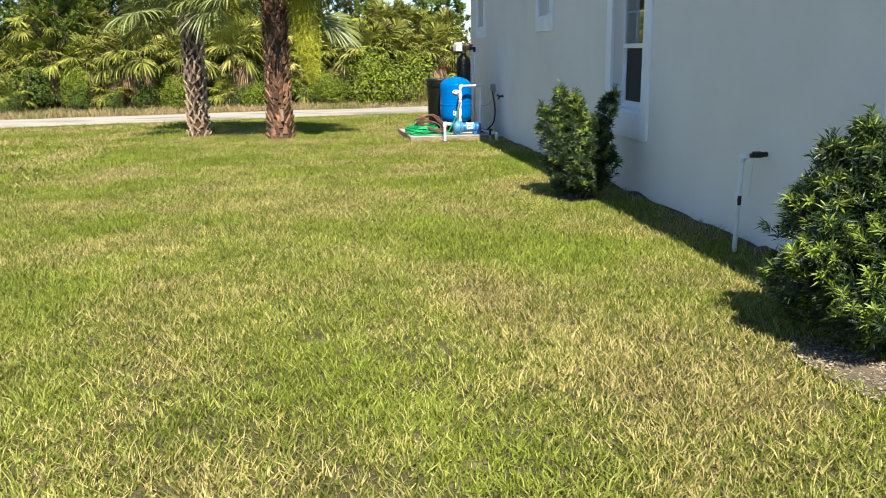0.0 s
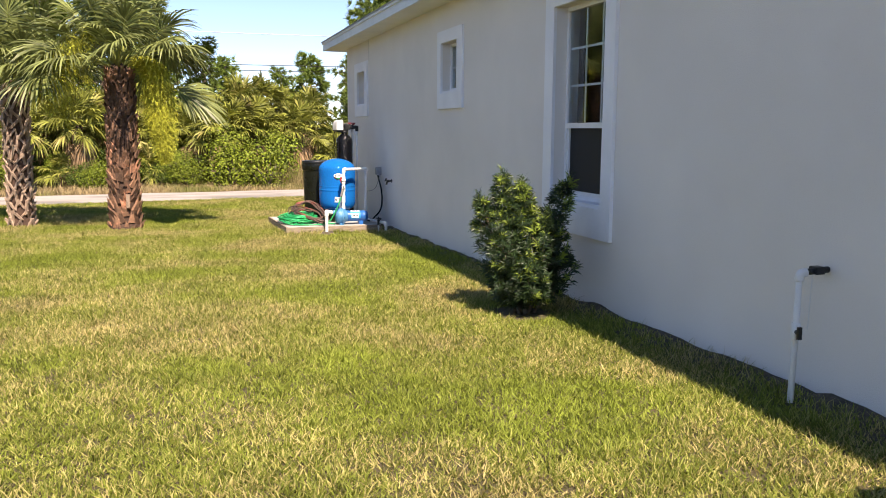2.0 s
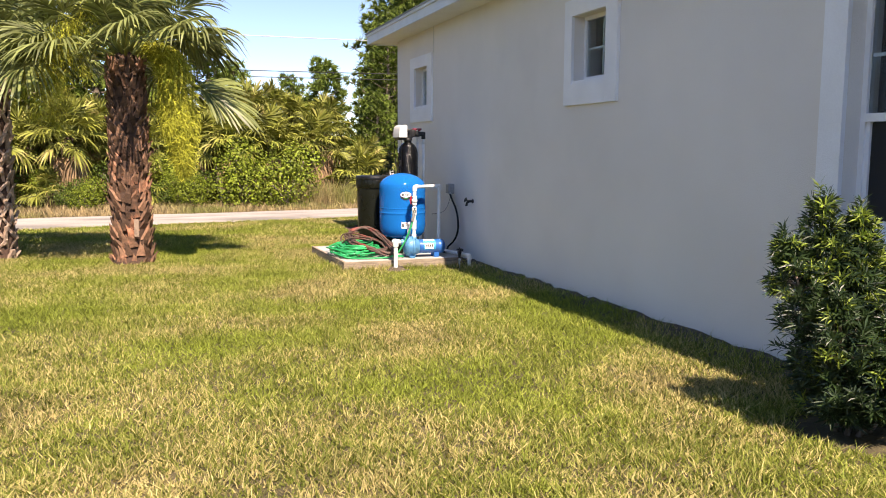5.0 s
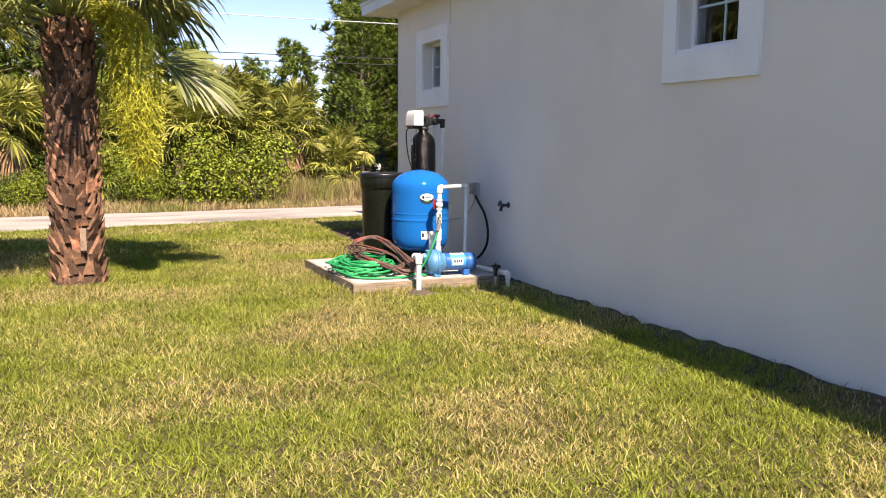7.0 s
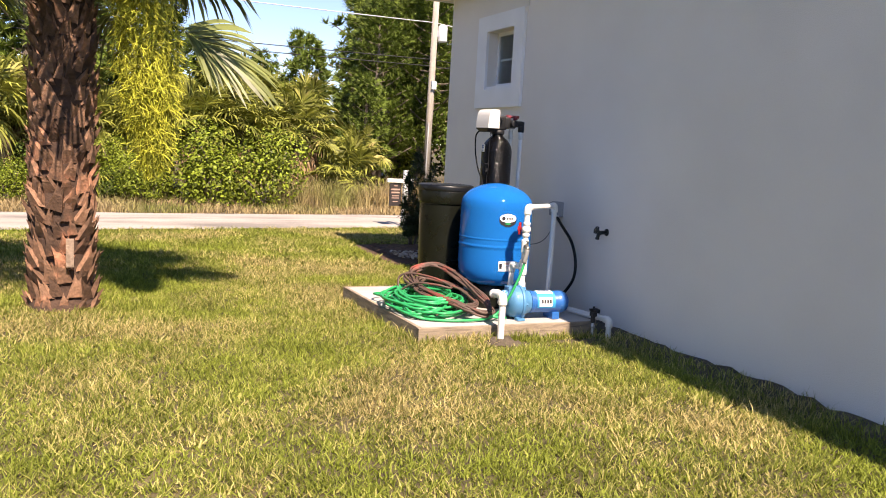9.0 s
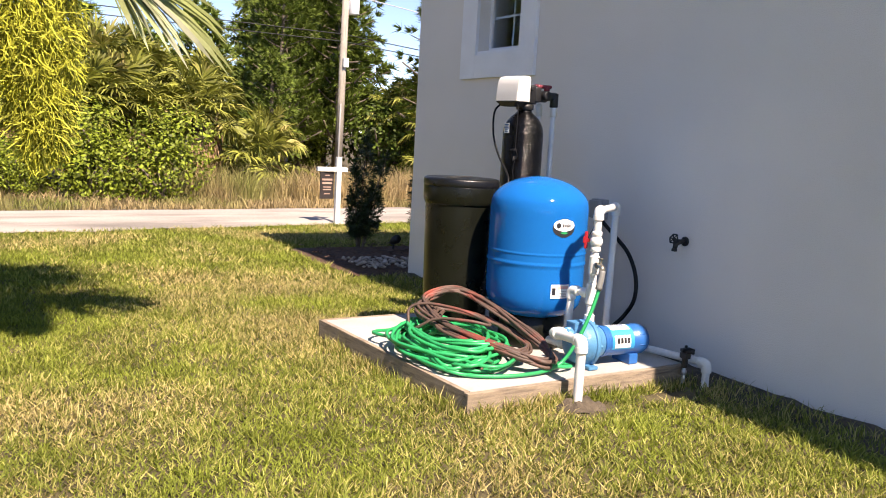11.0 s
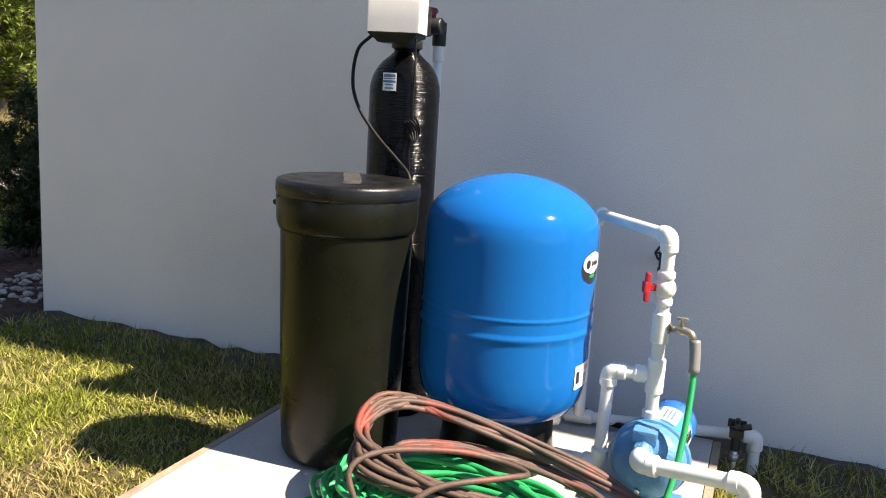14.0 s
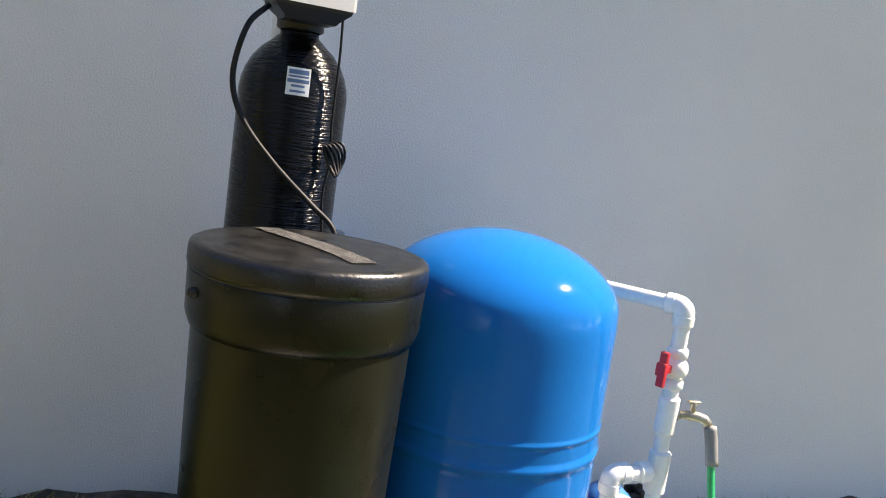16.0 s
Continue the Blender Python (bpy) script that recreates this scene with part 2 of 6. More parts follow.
def box(x0, x1, y0, y1, z0, z1, bevel=0.0, m=None):
    """A box with its edges rounded off."""
    bm = bmesh.new()
    bmesh.ops.create_cube(bm, size=1)
    for v in bm.verts:
        v.co = Vector(((x0 + x1) / 2 + v.co.x * (x1 - x0), (y0 + y1) / 2 + v.co.y * (y1 - y0), (z0 + z1) / 2 + v.co.z * (z1 - z0)))
    if bevel:
        bmesh.ops.bevel(bm, geom=bm.edges[:], offset=bevel, segments=2, affect="EDGES", profile=0.7)
    if m is not None:
        bm.transform(m)
    bm.verts.index_update()
    g = Geo()
    g.add([v.co.copy() for v in bm.verts], [[v.index for v in f.verts] for f in bm.faces])
    bm.free()
    return g


def join(*gs):
    out = Geo()
    for g in gs:
        out.add(g.v, g.f)
    return out


def lathe(profile, cx=0, cy=0, segs=48):
    """Turns (radius, height) pairs round an upright axis."""
    g, n = Geo(), len(profile)
    vs = []
    for i in range(segs):
        a = 2 * math.pi * i / segs
        for r, z in profile:
            vs.append((cx + r * math.cos(a), cy + r * math.sin(a), z))
    fs = []
    for i in range(segs):
        j = (i + 1) % segs
        for k in range(n - 1):
            fs.append((i * n + k, j * n + k, j * n + k + 1, i * n + k + 1))
    g.add(vs, fs)
    return g


def sweep(points, r, segs=10, caps=True):
    """A round bar along points; r is a radius or one for each point."""
    pts = [Vector(p) for p in points]
    rs = r if isinstance(r, (list, tuple)) else [r] * len(pts)
    g, vs, fs = Geo(), [], []
    up = None
    for i, p in enumerate(pts):
        d = (pts[min(i + 1, len(pts) - 1)] - pts[max(i - 1, 0)]).normalized()
        if up is None:
            up = d.orthogonal().normalized()
        up = (up - d * up.dot(d))
        up = up.normalized() if up.length > 1e-6 else d.orthogonal().normalized()
        side = d.cross(up)
        for k in range(segs):
            a = 2 * math.pi * k / segs
            vs.append(p + (up * math.cos(a) + side * math.sin(a)) * rs[i])
    for i in range(len(pts) - 1):
        for k in range(segs):
            q = (k + 1) % segs
            fs.append((i * segs + k, i * segs + q, (i + 1) * segs + q, (i + 1) * segs + k))
    if caps:
        fs.append(tuple(reversed(range(segs))))
        fs.append(tuple(range((len(pts) - 1) * segs, len(pts) * segs)))
    return g.add(vs, fs)


def rod(a, b, r, segs=14):
    """A straight bar with softened rims."""
    a, b = Vector(a), Vector(b)
    d = (b - a).normalized()
    e = min(r * 0.18, (b - a).length * 0.2)
    return sweep([a, a + d * e * 0.01, a + d * e, b - d * e, b - d * e * 0.01, b], [r * 0.8, r * 0.84, r, r, r * 0.84, r * 0.8], segs)


def curve(ctrl, steps=8):
    """Points on a smooth curve through the given ones."""
    c = [Vector(p) for p in ctrl]
    c = [c[0] * 2 - c[1]] + c + [c[-1] * 2 - c[-2]]
    out = []
    for i in range(1, len(c) - 2):
        p0, p1, p2, p3 = c[i - 1:i + 3]
        for s in range(steps):
            t = s / steps
            out.append(0.5 * (2 * p1 + (p2 - p0) * t + (2 * p0 - 5 * p1 + 4 * p2 - p3) * t * t + (3 * p1 - p0 - 3 * p2 + p3) * t ** 3))
    out.append(c[-2])
    return out


def thing(name, loc, label, category, group="", kind=""):
    ob = new(name)
    ob.empty_display_size = 0.1
    ob.location = loc
    return tagged(ob, label, category, group, kind)


def part(name, geo, material, parent=None, label="", smooth=True):
    """One mesh object, built in the world's coordinates, under a thing or a part."""
    ob = new(name, geo.mesh(name, material, smooth))
    if parent is not None:
        ob.parent = parent
        if parent.type == "EMPTY":
            ob.matrix_parent_inverse = Matrix.Translation(-parent.location)
    if label:
        tagged(ob, label)
    return ob


def solid(name, geo, material, label, category="", kind="structure", smooth=False):
    return tagged(part(name, geo, material, None, "", smooth), label, category, "", kind)


def flat_shade(ob, angle=35):
    """Keeps hard edges hard on a smooth mesh."""
    ob.data.set_sharp_from_angle(angle=radians(angle))
    return ob


# ---- ground ----
def ground(x, y):
    return 0.016 * (17.5 - y) if y < 17.5 else 0.0


def near_edge(x):
    return 21.2 + 0.165 * (x + 4)


def far_edge(x):
    return 23.55 + 0.125 * (x + 4)


xs = [-900, -200, -60] + [-30 + 0.75 * i for i in range(81)] + [60, 200, 900]
ys = [-900, -200, -40, -12, -6, -2] + [0.5 * i for i in range(81)] + [60, 200, 900]
g = Geo()
vs = []
for y in ys:
    for x in xs:
        yy = max(y, -6)
        h = ground(x, yy)
        if -30 <= x <= 31 and 0 <= y <= 40:
            h += 0.004 * (noise.noise((x * 0.5, y * 0.5, 0))) - 0.004
        vs.append((x, y, h - 0.012))
nx = len(xs)
g.add(vs, [(j * nx + i, j * nx + i + 1, (j + 1) * nx + i + 1, (j + 1) * nx + i) for j in range(len(ys) - 1) for i in range(nx - 1)])
solid("ground", g, SOIL, "sandy lawn soil with thatch between the grass", "ground", smooth=True)

g = Geo()
vs, cols = [], 120
rows_across = 8
for i in range(cols + 1):
    x = -45 + i * 90 / cols
    a, b = near_edge(x), far_edge(x)
    a += 0.14 * noise.noise((x * 1.1, 3, 0))
    b += 0.16 * noise.noise((x * 0.9, 9, 0))
    for k in range(rows_across + 1):
        s = k / rows_across
        edge = 0 if k in (0, rows_across) else 1
        vs.append((x, a + (b - a) * s, (0.0 if not edge else 0.022) + 0.018 * noise.noise((x * 0.8, s * 4, 5)) * edge + 0.004))
g.add(vs, [(i * (rows_across + 1) + k, (i + 1) * (rows_across + 1) + k, (i + 1) * (rows_across + 1) + k + 1, i * (rows_across + 1) + k + 1) for i in range(cols) for k in range(rows_across)])
solid("road", g, SAND, "pale crushed shell and sand lane with worn ruts", "road", smooth=True)

# ---- house ----
WALL_T, TOP, Y0, Y1, XR = 0.22, 3.06, -7.0, 18.05, 9.0
# opening: near y, far y, sill z, head z
OPEN = [(3.37, 4.27, 0.95, 2.60), (8.03, 8.93, 0.95, 2.60), (11.53, 12.13, 2.00, 2.60), (16.45, 17.05, 1.98, 2.56)]
wall = Geo()
y = Y0
for a, b, z0, z1 in OPEN:
    wall.add(*((lambda q: (q.v, q.f))(box(0, WALL_T, y, a, -0.3, TOP))))
    for lo, hi in ((-0.3, z0), (z1, TOP)):
        q = box(0, WALL_T, a, b, lo, hi)
        wall.add(q.v, q.f)
    y = b
q = box(0, WALL_T, y, Y1, -0.3, TOP)
wall.add(q.v, q.f)
solid("wall_west", wall, STUCCO, "off-white textured stucco side wall of the house", "wall")
solid("wall_north", box(WALL_T, XR, Y1 - WALL_T, Y1, -0.3, TOP), STUCCO, "off-white stucco front wall of the house", "wall")
solid("wall_south", box(WALL_T, XR, Y0, Y0 + WALL_T, -0.3, TOP), STUCCO, "off-white stucco back wall of the house", "wall")
solid("wall_east", box(XR - WALL_T, XR, Y0 + WALL_T, Y1 - WALL_T, -0.3, TOP), STUCCO, "off-white stucco far side wall", "wall")
# added partition and floor: their near-black colour keeps the panes dark
solid("wall_inner", box(3.6, 3.7, Y0 + WALL_T, Y1 - WALL_T, 0.12, TOP - 0.05), INSIDE, "added near-black partition that gives the windows an unlit room behind", "wall")
solid("floor", box(WALL_T, XR - WALL_T, Y0 + WALL_T, Y1 - WALL_T, 0.0, 0.12), INSIDE, "indoor floor slab coloured near black for the unlit room", "floor")
OV = 0.39
solid("ceiling", box(-OV + 0.03, XR + OV - 0.03, Y0 - OV + 0.03, Y1 + OV - 0.03, TOP, TOP + 0.03), SOFFIT, "cream painted soffit under the eaves", "ceiling")
fa = join(box(-OV, -OV + 0.026, Y0 - OV, Y1 + OV, TOP - 0.012, TOP + 0.15, 0.004),
          box(-OV + 0.026, XR + OV, Y1 + OV - 0.026, Y1 + OV, TOP - 0.012, TOP + 0.15, 0.004),
          box(-OV + 0.026, XR + OV, Y0 - OV, Y0 - OV + 0.026, TOP - 0.012, TOP + 0.15, 0.004))
solid("trim_fascia", fa, FASCIA, "white painted fascia board along the eaves", "fascia")
drip = join(box(-OV - 0.02, -OV, Y0 - OV - 0.02, Y1 + OV + 0.02, TOP + 0.105, TOP + 0.155, 0.004), box(-OV, XR + OV, Y1 + OV, Y1 + OV + 0.02, TOP + 0.105, TOP + 0.155, 0.004))
solid("trim_drip_edge", drip, FASCIA, "metal drip edge over the fascia", "drip edge")
# hip roof
a0, a1, b0, b1, zr = -OV - 0.03, XR + OV, Y0 - OV, Y1 + OV + 0.03, TOP + 0.16
half = (a1 - a0) / 2
rz = zr + half * 0.36
roof = Geo()
roof.add([(a0, b0, zr), (a1, b0, zr), (a1, b1, zr), (a0, b1, zr), (a0 + half, b0 + half, rz), (a0 + half, b1 - half, rz),
          (a0, b0, zr - 0.02), (a1, b0, zr - 0.02), (a1, b1, zr - 0.02), (a0, b1, zr - 0.02)],
         [(0, 1, 4), (1, 2, 5, 4), (2, 3, 5), (3, 0, 4, 5), (0, 6, 7, 1), (1, 7, 8, 2), (2, 8, 9, 3), (3, 9, 6, 0), (6, 9, 8, 7)])
solid("roof", roof, SHINGLE, "low grey shingle hip roof", "roof")


def window(index, a, b, z0, z1, cols, rows, rail, band, label):
    """A recessed vinyl window with grilles between panes, and the raised stucco band round its opening."""
    w = thing("window_%d" % index, (0, (a + b) / 2, z0), label, "window", "house windows", "structure")
    d0, d1 = 0.10, 0.15
    f = 0.035
    left, right, low, high = band
    part("window_band", join(box(-0.03, 0.0, a - right, a, z0 - low, z1 + high, 0.004), box(-0.03, 0.0, b, b + left, z0 - low, z1 + high, 0.004),
                             box(-0.03, 0.0, a, b, z0 - low, z0, 0.004), box(-0.03, 0.0, a, b, z1, z1 + high, 0.004)), TRIM, w, "white raised stucco band", False)
    part("window_sill", box(-0.012, d0 + 0.03, a, b, z0, z0 + 0.03, 0.006), TRIM, w, "", False)
    zb = z0 + 0.03
    fr = join(box(d0, d1, a, a + f, zb, z1), box(d0, d1, b - f, b, zb, z1), box(d0, d1, a + f, b - f, zb, zb + f), box(d0, d1, a + f, b - f, z1 - f, z1))
    if rail:
        fr = join(fr, box(d0 - 0.012, d1, a + f, b - f, rail, rail + 0.045))
        # lower sash stands behind the upper one
        fr = join(fr, box(d0 + 0.012, d1, a + f, a + f + 0.025, zb + f, rail), box(d0 + 0.012, d1, b - f - 0.025, b - f, zb + f, rail), box(d0 + 0.012, d1, a + f + 0.025, b - f - 0.025, zb + f, zb + f + 0.03))
    part("window_frame", fr, VINYL, w, "white vinyl frame", False)
    zones = [(zb + f, z1 - f, rows, d0 + 0.02)] if not rail else [(rail + 0.045, z1 - f, rows, d0 + 0.02), (zb + f + 0.03, rail, 2, d0 + 0.035)]
    for lo, hi, nr, dx in zones:
        pa = part("pane", box(dx, dx + 0.006, a + f, b - f, lo, hi), GLASS, w, "dark reflecting glass", False)
        pa.visible_shadow = False
        if rail and hi == rail:
            scr = Geo()
            scr.add([(dx - 0.008, a + f + 0.01, lo), (dx - 0.008, b - f - 0.01, lo), (dx - 0.008, b - f - 0.01, hi), (dx - 0.008, a + f + 0.01, hi)], [(0, 1, 2, 3)])
            part("insect_screen", scr, SCREEN, w, "fine dark insect screen", False)
        gr = Geo()
        for k in range(1, cols):
            yy = a + f + (b - a - 2 * f) * k / cols
            q = box(dx + 0.009, dx + 0.017, yy - 0.009, yy + 0.009, lo, hi)
            gr.add(q.v, q.f)
        for k in range(1, nr):
            zz = lo + (hi - lo) * k / nr
            q = box(dx + 0.0105, dx + 0.0155, a + f, b - f, zz - 0.009, zz + 0.009)
            gr.add(q.v, q.f)
        part("grille", gr, VINYL, w, "", False)
    return w


window(1, *OPEN[0], 3, 3, 1.58, (0.17, 0.16, 0.24, 0.14), "tall white single-hung window with grilles beside a bush")
window(2, *OPEN[1], 3, 3, 1.58, (0.17, 0.16, 0.24, 0.14), "tall white single-hung window with a bush below it")
window(3, *OPEN[2], 2, 2, 0, (0.14, 0.19, 0.185, 0.145), "small square high window with a white band")
window(4, *OPEN[3], 2, 2, 0, (0.22, 0.20, 0.185, 0.16), "small square high window near the house corner")
solid("trim_control_joint", box(-0.006, 0.0, 16.215, 16.227, 2.72, TOP - 0.002), STUCCO_BASE, "thin vertical control joint in the stucco", "joint")

# ---- concrete pad with its boards ----
PADZ = 0.15
FL, FR, BR, BL = (-1.67, 14.33), (-0.24, 14.36), (-0.26, 15.96), (-1.755, 15.93)
pad = thing("concrete_pad", (-1.0, 15.15, 0.03), "small raised concrete equipment pad edged with weathered boards beside the wall", "concrete pad")


def plank(p, q, z0, z1, thick, material, parent):
    p, q = Vector((*p, 0)), Vector((*q, 0))
    d = (q - p)
    m = Matrix.Translation((p.x, p.y, 0)) @ Matrix.Rotation(math.atan2(d.y, d.x), 4, "Z")
    return part("board", box(0, d.length, 0, thick, z0, z1, 0.004, m), material, parent, "weathered timber form board", False)


ins = 0.03
g = Geo()
co = [(FL[0] + ins, FL[1] + ins), (FR[0], FR[1] + ins), (BR[0], BR[1] - ins), (BL[0] + ins, BL[1] - ins)]
n = 14
vs = []
for j in range(n + 1):
    for i in range(n + 1):
        u, v = i / n, j / n
        px = (co[0][0] * (1 - u) + co[1][0] * u) * (1 - v) + (co[3][0] * (1 - u) + co[2][0] * u) * v
        py = (co[0][1] * (1 - u) + co[1][1] * u) * (1 - v) + (co[3][1] * (1 - u) + co[2][1] * u) * v
        vs.append((px, py, PADZ - 0.002 + 0.003 * noise.noise((px * 4, py * 4, 1))))
m0 = len(vs)
vs += [(*c, -0.05) for c in co]
fs = [(j * (n + 1) + i, j * (n + 1) + i + 1, (j + 1) * (n + 1) + i + 1, (j + 1) * (n + 1) + i) for j in range(n) for i in range(n)]
fs += [(m0, m0 + 1, n, 0), (m0 + 1, m0 + 2, (n + 1) * (n + 1) - 1, n), (m0 + 2, m0 + 3, n * (n + 1), (n + 1) * (n + 1) - 1), (m0 + 3, m0, 0, n * (n + 1))]
g.add(vs, fs)
part("slab", g, CONCRETE, pad, "trowelled pale concrete", False)
plank(FL, FR, -0.04, PADZ - 0.004, ins - 0.002, BOARD, pad)
plank(BL, (FL[0], FL[1] + 0.03), -0.04, PADZ, ins - 0.002, BOARD, pad)
plank(BR, BL, -0.04, PADZ, ins - 0.002, BOARD, pad)

# ---- blue pressure tank ----
TX, TY = -0.778, 15.065
tank = thing("pressure_tank", (TX, TY, PADZ), "glossy bright blue steel water pressure tank on a black stand", "pressure tank")


def dome(r, z_edge, rise, steps=10, power=1.0):
    """Profile from the side up over a flattened dome to the axis."""
    return [(r * math.cos(math.pi / 2 * k / steps) ** power, z_edge + rise * math.sin(math.pi / 2 * k / steps)) for k in range(steps + 1)]


R = 0.283
prof = [(0.0, 0.315), (0.12, 0.318), (0.20, 0.335), (0.245, 0.362), (0.270, 0.400), (R - 0.003, 0.45), (R, 0.50), (R, 0.56), (R, 0.612), (R, 0.626)]
prof += [(R + 0.004, 0.634), (R + 0.005, 0.640), (R + 0.004, 0.646), (R, 0.653), (R, 0.659), (R, 0.674), (R, 0.685), (R, 0.690), (R + 0.002, 0.694), (R + 0.003, 0.698), (R + 0.002, 0.702), (R, 0.706), (R, 0.711), (R, 0.730), (R, 0.80), (R, 0.90), (R, 0.935)]
q_steps = [0.985, 0.96, 0.92, 0.87, 0.80, 0.72, 0.62, 0.5, 0.37, 0.24, 0.12, 0.0]
prof += [(R * q, 0.950 + 0.170 * (0.96 * math.sqrt(1 - q * q) + 0.04 * (1 - q))) for q in q_steps]
part("tank_shell", lathe(prof, TX, TY, 72), BLUE, tank)
st = lathe([(0.0, PADZ + 0.002), (0.196, PADZ + 0.002), (0.198, PADZ + 0.01), (0.190, 0.24), (0.186, 0.33), (0.17, 0.34)], TX, TY, 40)
part("stand", st, BLACK_PLASTIC, tank, "black plastic base ring")


def decal(cx, cy, r, angle, z, w, h, material, parent, name, oval=False, label="", du=0.0, dz=0.0, proud=0.0015):
    """A sticker that follows a round wall: angle in degrees is where it faces."""
    g, vs, n = Geo(), [], 12
    k = 7
    for j in range(k):
        v = j / (k - 1) * 2 - 1
        for i in range(n + 1):
            u = i / n * 2 - 1
            span = math.sqrt(max(0.0, 1 - v * v * 0.96)) if oval else 1
            a = radians(angle) + (u * w / 2 * span + du) / r
            vs.append((cx + (r + proud) * math.cos(a), cy + (r + proud) * math.sin(a), z + dz + v * h / 2))
    g.add(vs, [(j * (n + 1) + i, j * (n + 1) + i + 1, (j + 1) * (n + 1) + i + 1, (j + 1) * (n + 1) + i) for j in range(k - 1) for i in range(n)])
    return part(name, g, material, parent, label)


LA = -97
badge = decal(TX, TY, R, LA, 0.853, 0.140, 0.104, INK, tank, "badge", True, "black and white oval maker's badge")
decal(TX, TY, R, LA, 0.868, 0.132, 0.068, WHITE_LABEL, badge, "badge_panel", True, proud=0.003)
decal(TX, TY, R, LA, 0.866, 0.026, 0.030, INK, badge, "badge_mark", True, du=-0.036, proud=0.0042)
for k in range(4):
    decal(TX, TY, R, LA, 0.866, 0.0095, 0.017 - 0.004 * (k % 2), INK, badge, "badge_bar", du=-0.008 + k * 0.0135, proud=0.0042)
decal(TX, TY, R, LA, 0.826, 0.046, 0.012, GREEN_HOSE, badge, "badge_band", True, proud=0.003)
warn = decal(TX, TY, R, LA + 1, 0.500, 0.118, 0.078, WHITE_LABEL, tank, "warning_label", label="white and pale red warning sticker")
decal(TX, TY, R, LA + 1, 0.500, 0.020, 0.040, INK, warn, "warning_symbol", du=-0.042, proud=0.003)
decal(TX, TY, R, LA + 1, 0.522, 0.070, 0.016, PINK_INK, warn, "warning_strip", du=0.015, proud=0.003)
for k in range(4):
    decal(TX, TY, R, LA + 1, 0.500 - k * 0.009, 0.050, 0.003, GREY_BOX, warn, "text_bar", du=0.015, proud=0.003)

# ---- black brine tank ----
BX, BY = -1.018, 15.545
brine = thing("brine_tank", (BX, BY, PADZ), "round black plastic brine tank with a wide lid on the pad", "brine tank")
body = [(0.0, PADZ + 0.004), (0.165, PADZ + 0.004), (0.182, PADZ + 0.010), (0.192, PADZ + 0.028), (0.196, 0.24), (0.205, 0.55), (0.212, 0.86), (0.213, 0.945)]
part("tank_body", lathe(body, BX, BY, 64), BLACK_PLASTIC, brine)
col = [(0.2135, 0.922), (0.217, 0.912), (0.221, 0.922), (0.2235, 0.928), (0.2265, 0.94), (0.2285, 1.016), (0.2275, 1.019)]
part("collar", lathe(col, BX, BY, 64), BLACK_PLASTIC, brine, "moulded rim collar")
lid = [(0.2275, 1.020), (0.2265, 1.0225), (0.2295, 1.025), (0.2310, 1.032), (0.2305, 1.058), (0.2275, 1.066), (0.219, 1.070), (0.214, 1.0715), (0.208, 1.0705), (0.19, 1.0715), (0.10, 1.0745), (0.0, 1.0755)]
lid_ob = part("lid", lathe(lid, BX, BY, 64), BLACK_LID, brine, "slightly domed scuffed black lid")
# dusty textured strip across the lid
g, vs = Geo(), []
for i in range(25):
    s = i / 24 * 2 - 1
    for j in range(5):
        o = (j - 2) * 0.014
        px, py = s * 0.175, o + 0.012 * math.sin(s * 2)
        a = radians(24)
        vs.append((BX + px * math.cos(a) - py * math.sin(a) + 0.02, BY + px * math.sin(a) + py * math.cos(a), 1.0772 - 0.0035 * s * s + 0.0012 * random.random()))
g.add(vs, [(i * 5 + j, (i + 1) * 5 + j, (i + 1) * 5 + j + 1, i * 5 + j + 1) for i in range(24) for j in range(4)])
LIDSTRIP = mat("dusty_strip", (0.050, 0.048, 0.046), 0.6, vary=0.8, scale=60, bump=0.7, grain=220)
part("textured_strip", g, LIDSTRIP, lid_ob, "grey pebbled strip")
part("overflow_fitting", join(rod((BX - 0.09, BY + 0.200, 0.985), (BX - 0.095, BY + 0.216, 0.985), 0.010), rod((BX - 0.094, BY + 0.214, 0.985), (BX - 0.096, BY + 0.220, 0.985), 0.007)), BLACK_PART, brine)

# ---- water softener ----
SX, SY = -0.555, 15.585
soft = thing("water_softener", (SX, SY, PADZ), "tall black resin tank with a white control head beside the wall", "water softener")
r = 0.129
pr = [(0.0, PADZ + 0.002), (r + 0.012, PADZ + 0.002), (r + 0.014, PADZ + 0.02), (r + 0.012, 0.34), (r + 0.004, 0.352), (r, 0.36), (r, 0.9), (r, 1.36), (r - 0.003, 1.385), (r - 0.011, 1.412), (r - 0.024, 1.438), (r - 0.043, 1.462), (r - 0.067, 1.482), (0.052, 1.492), (0.046, 1.497), (0.046, 1.512), (0.0, 1.512)]
part("vessel", lathe(pr, SX, SY, 56), FIBRE, soft, "glossy black fibre-wound tank")
part("neck", lathe([(0.05, 1.508), (0.056, 1.513), (0.056, 1.538), (0.048, 1.545), (0.0, 1.546)], SX, SY, 32), BLACK_PART, soft)
HM = Matrix.Translation((-0.648, 15.580, 0)) @ Matrix.Rotation(radians(9), 4, "Z")
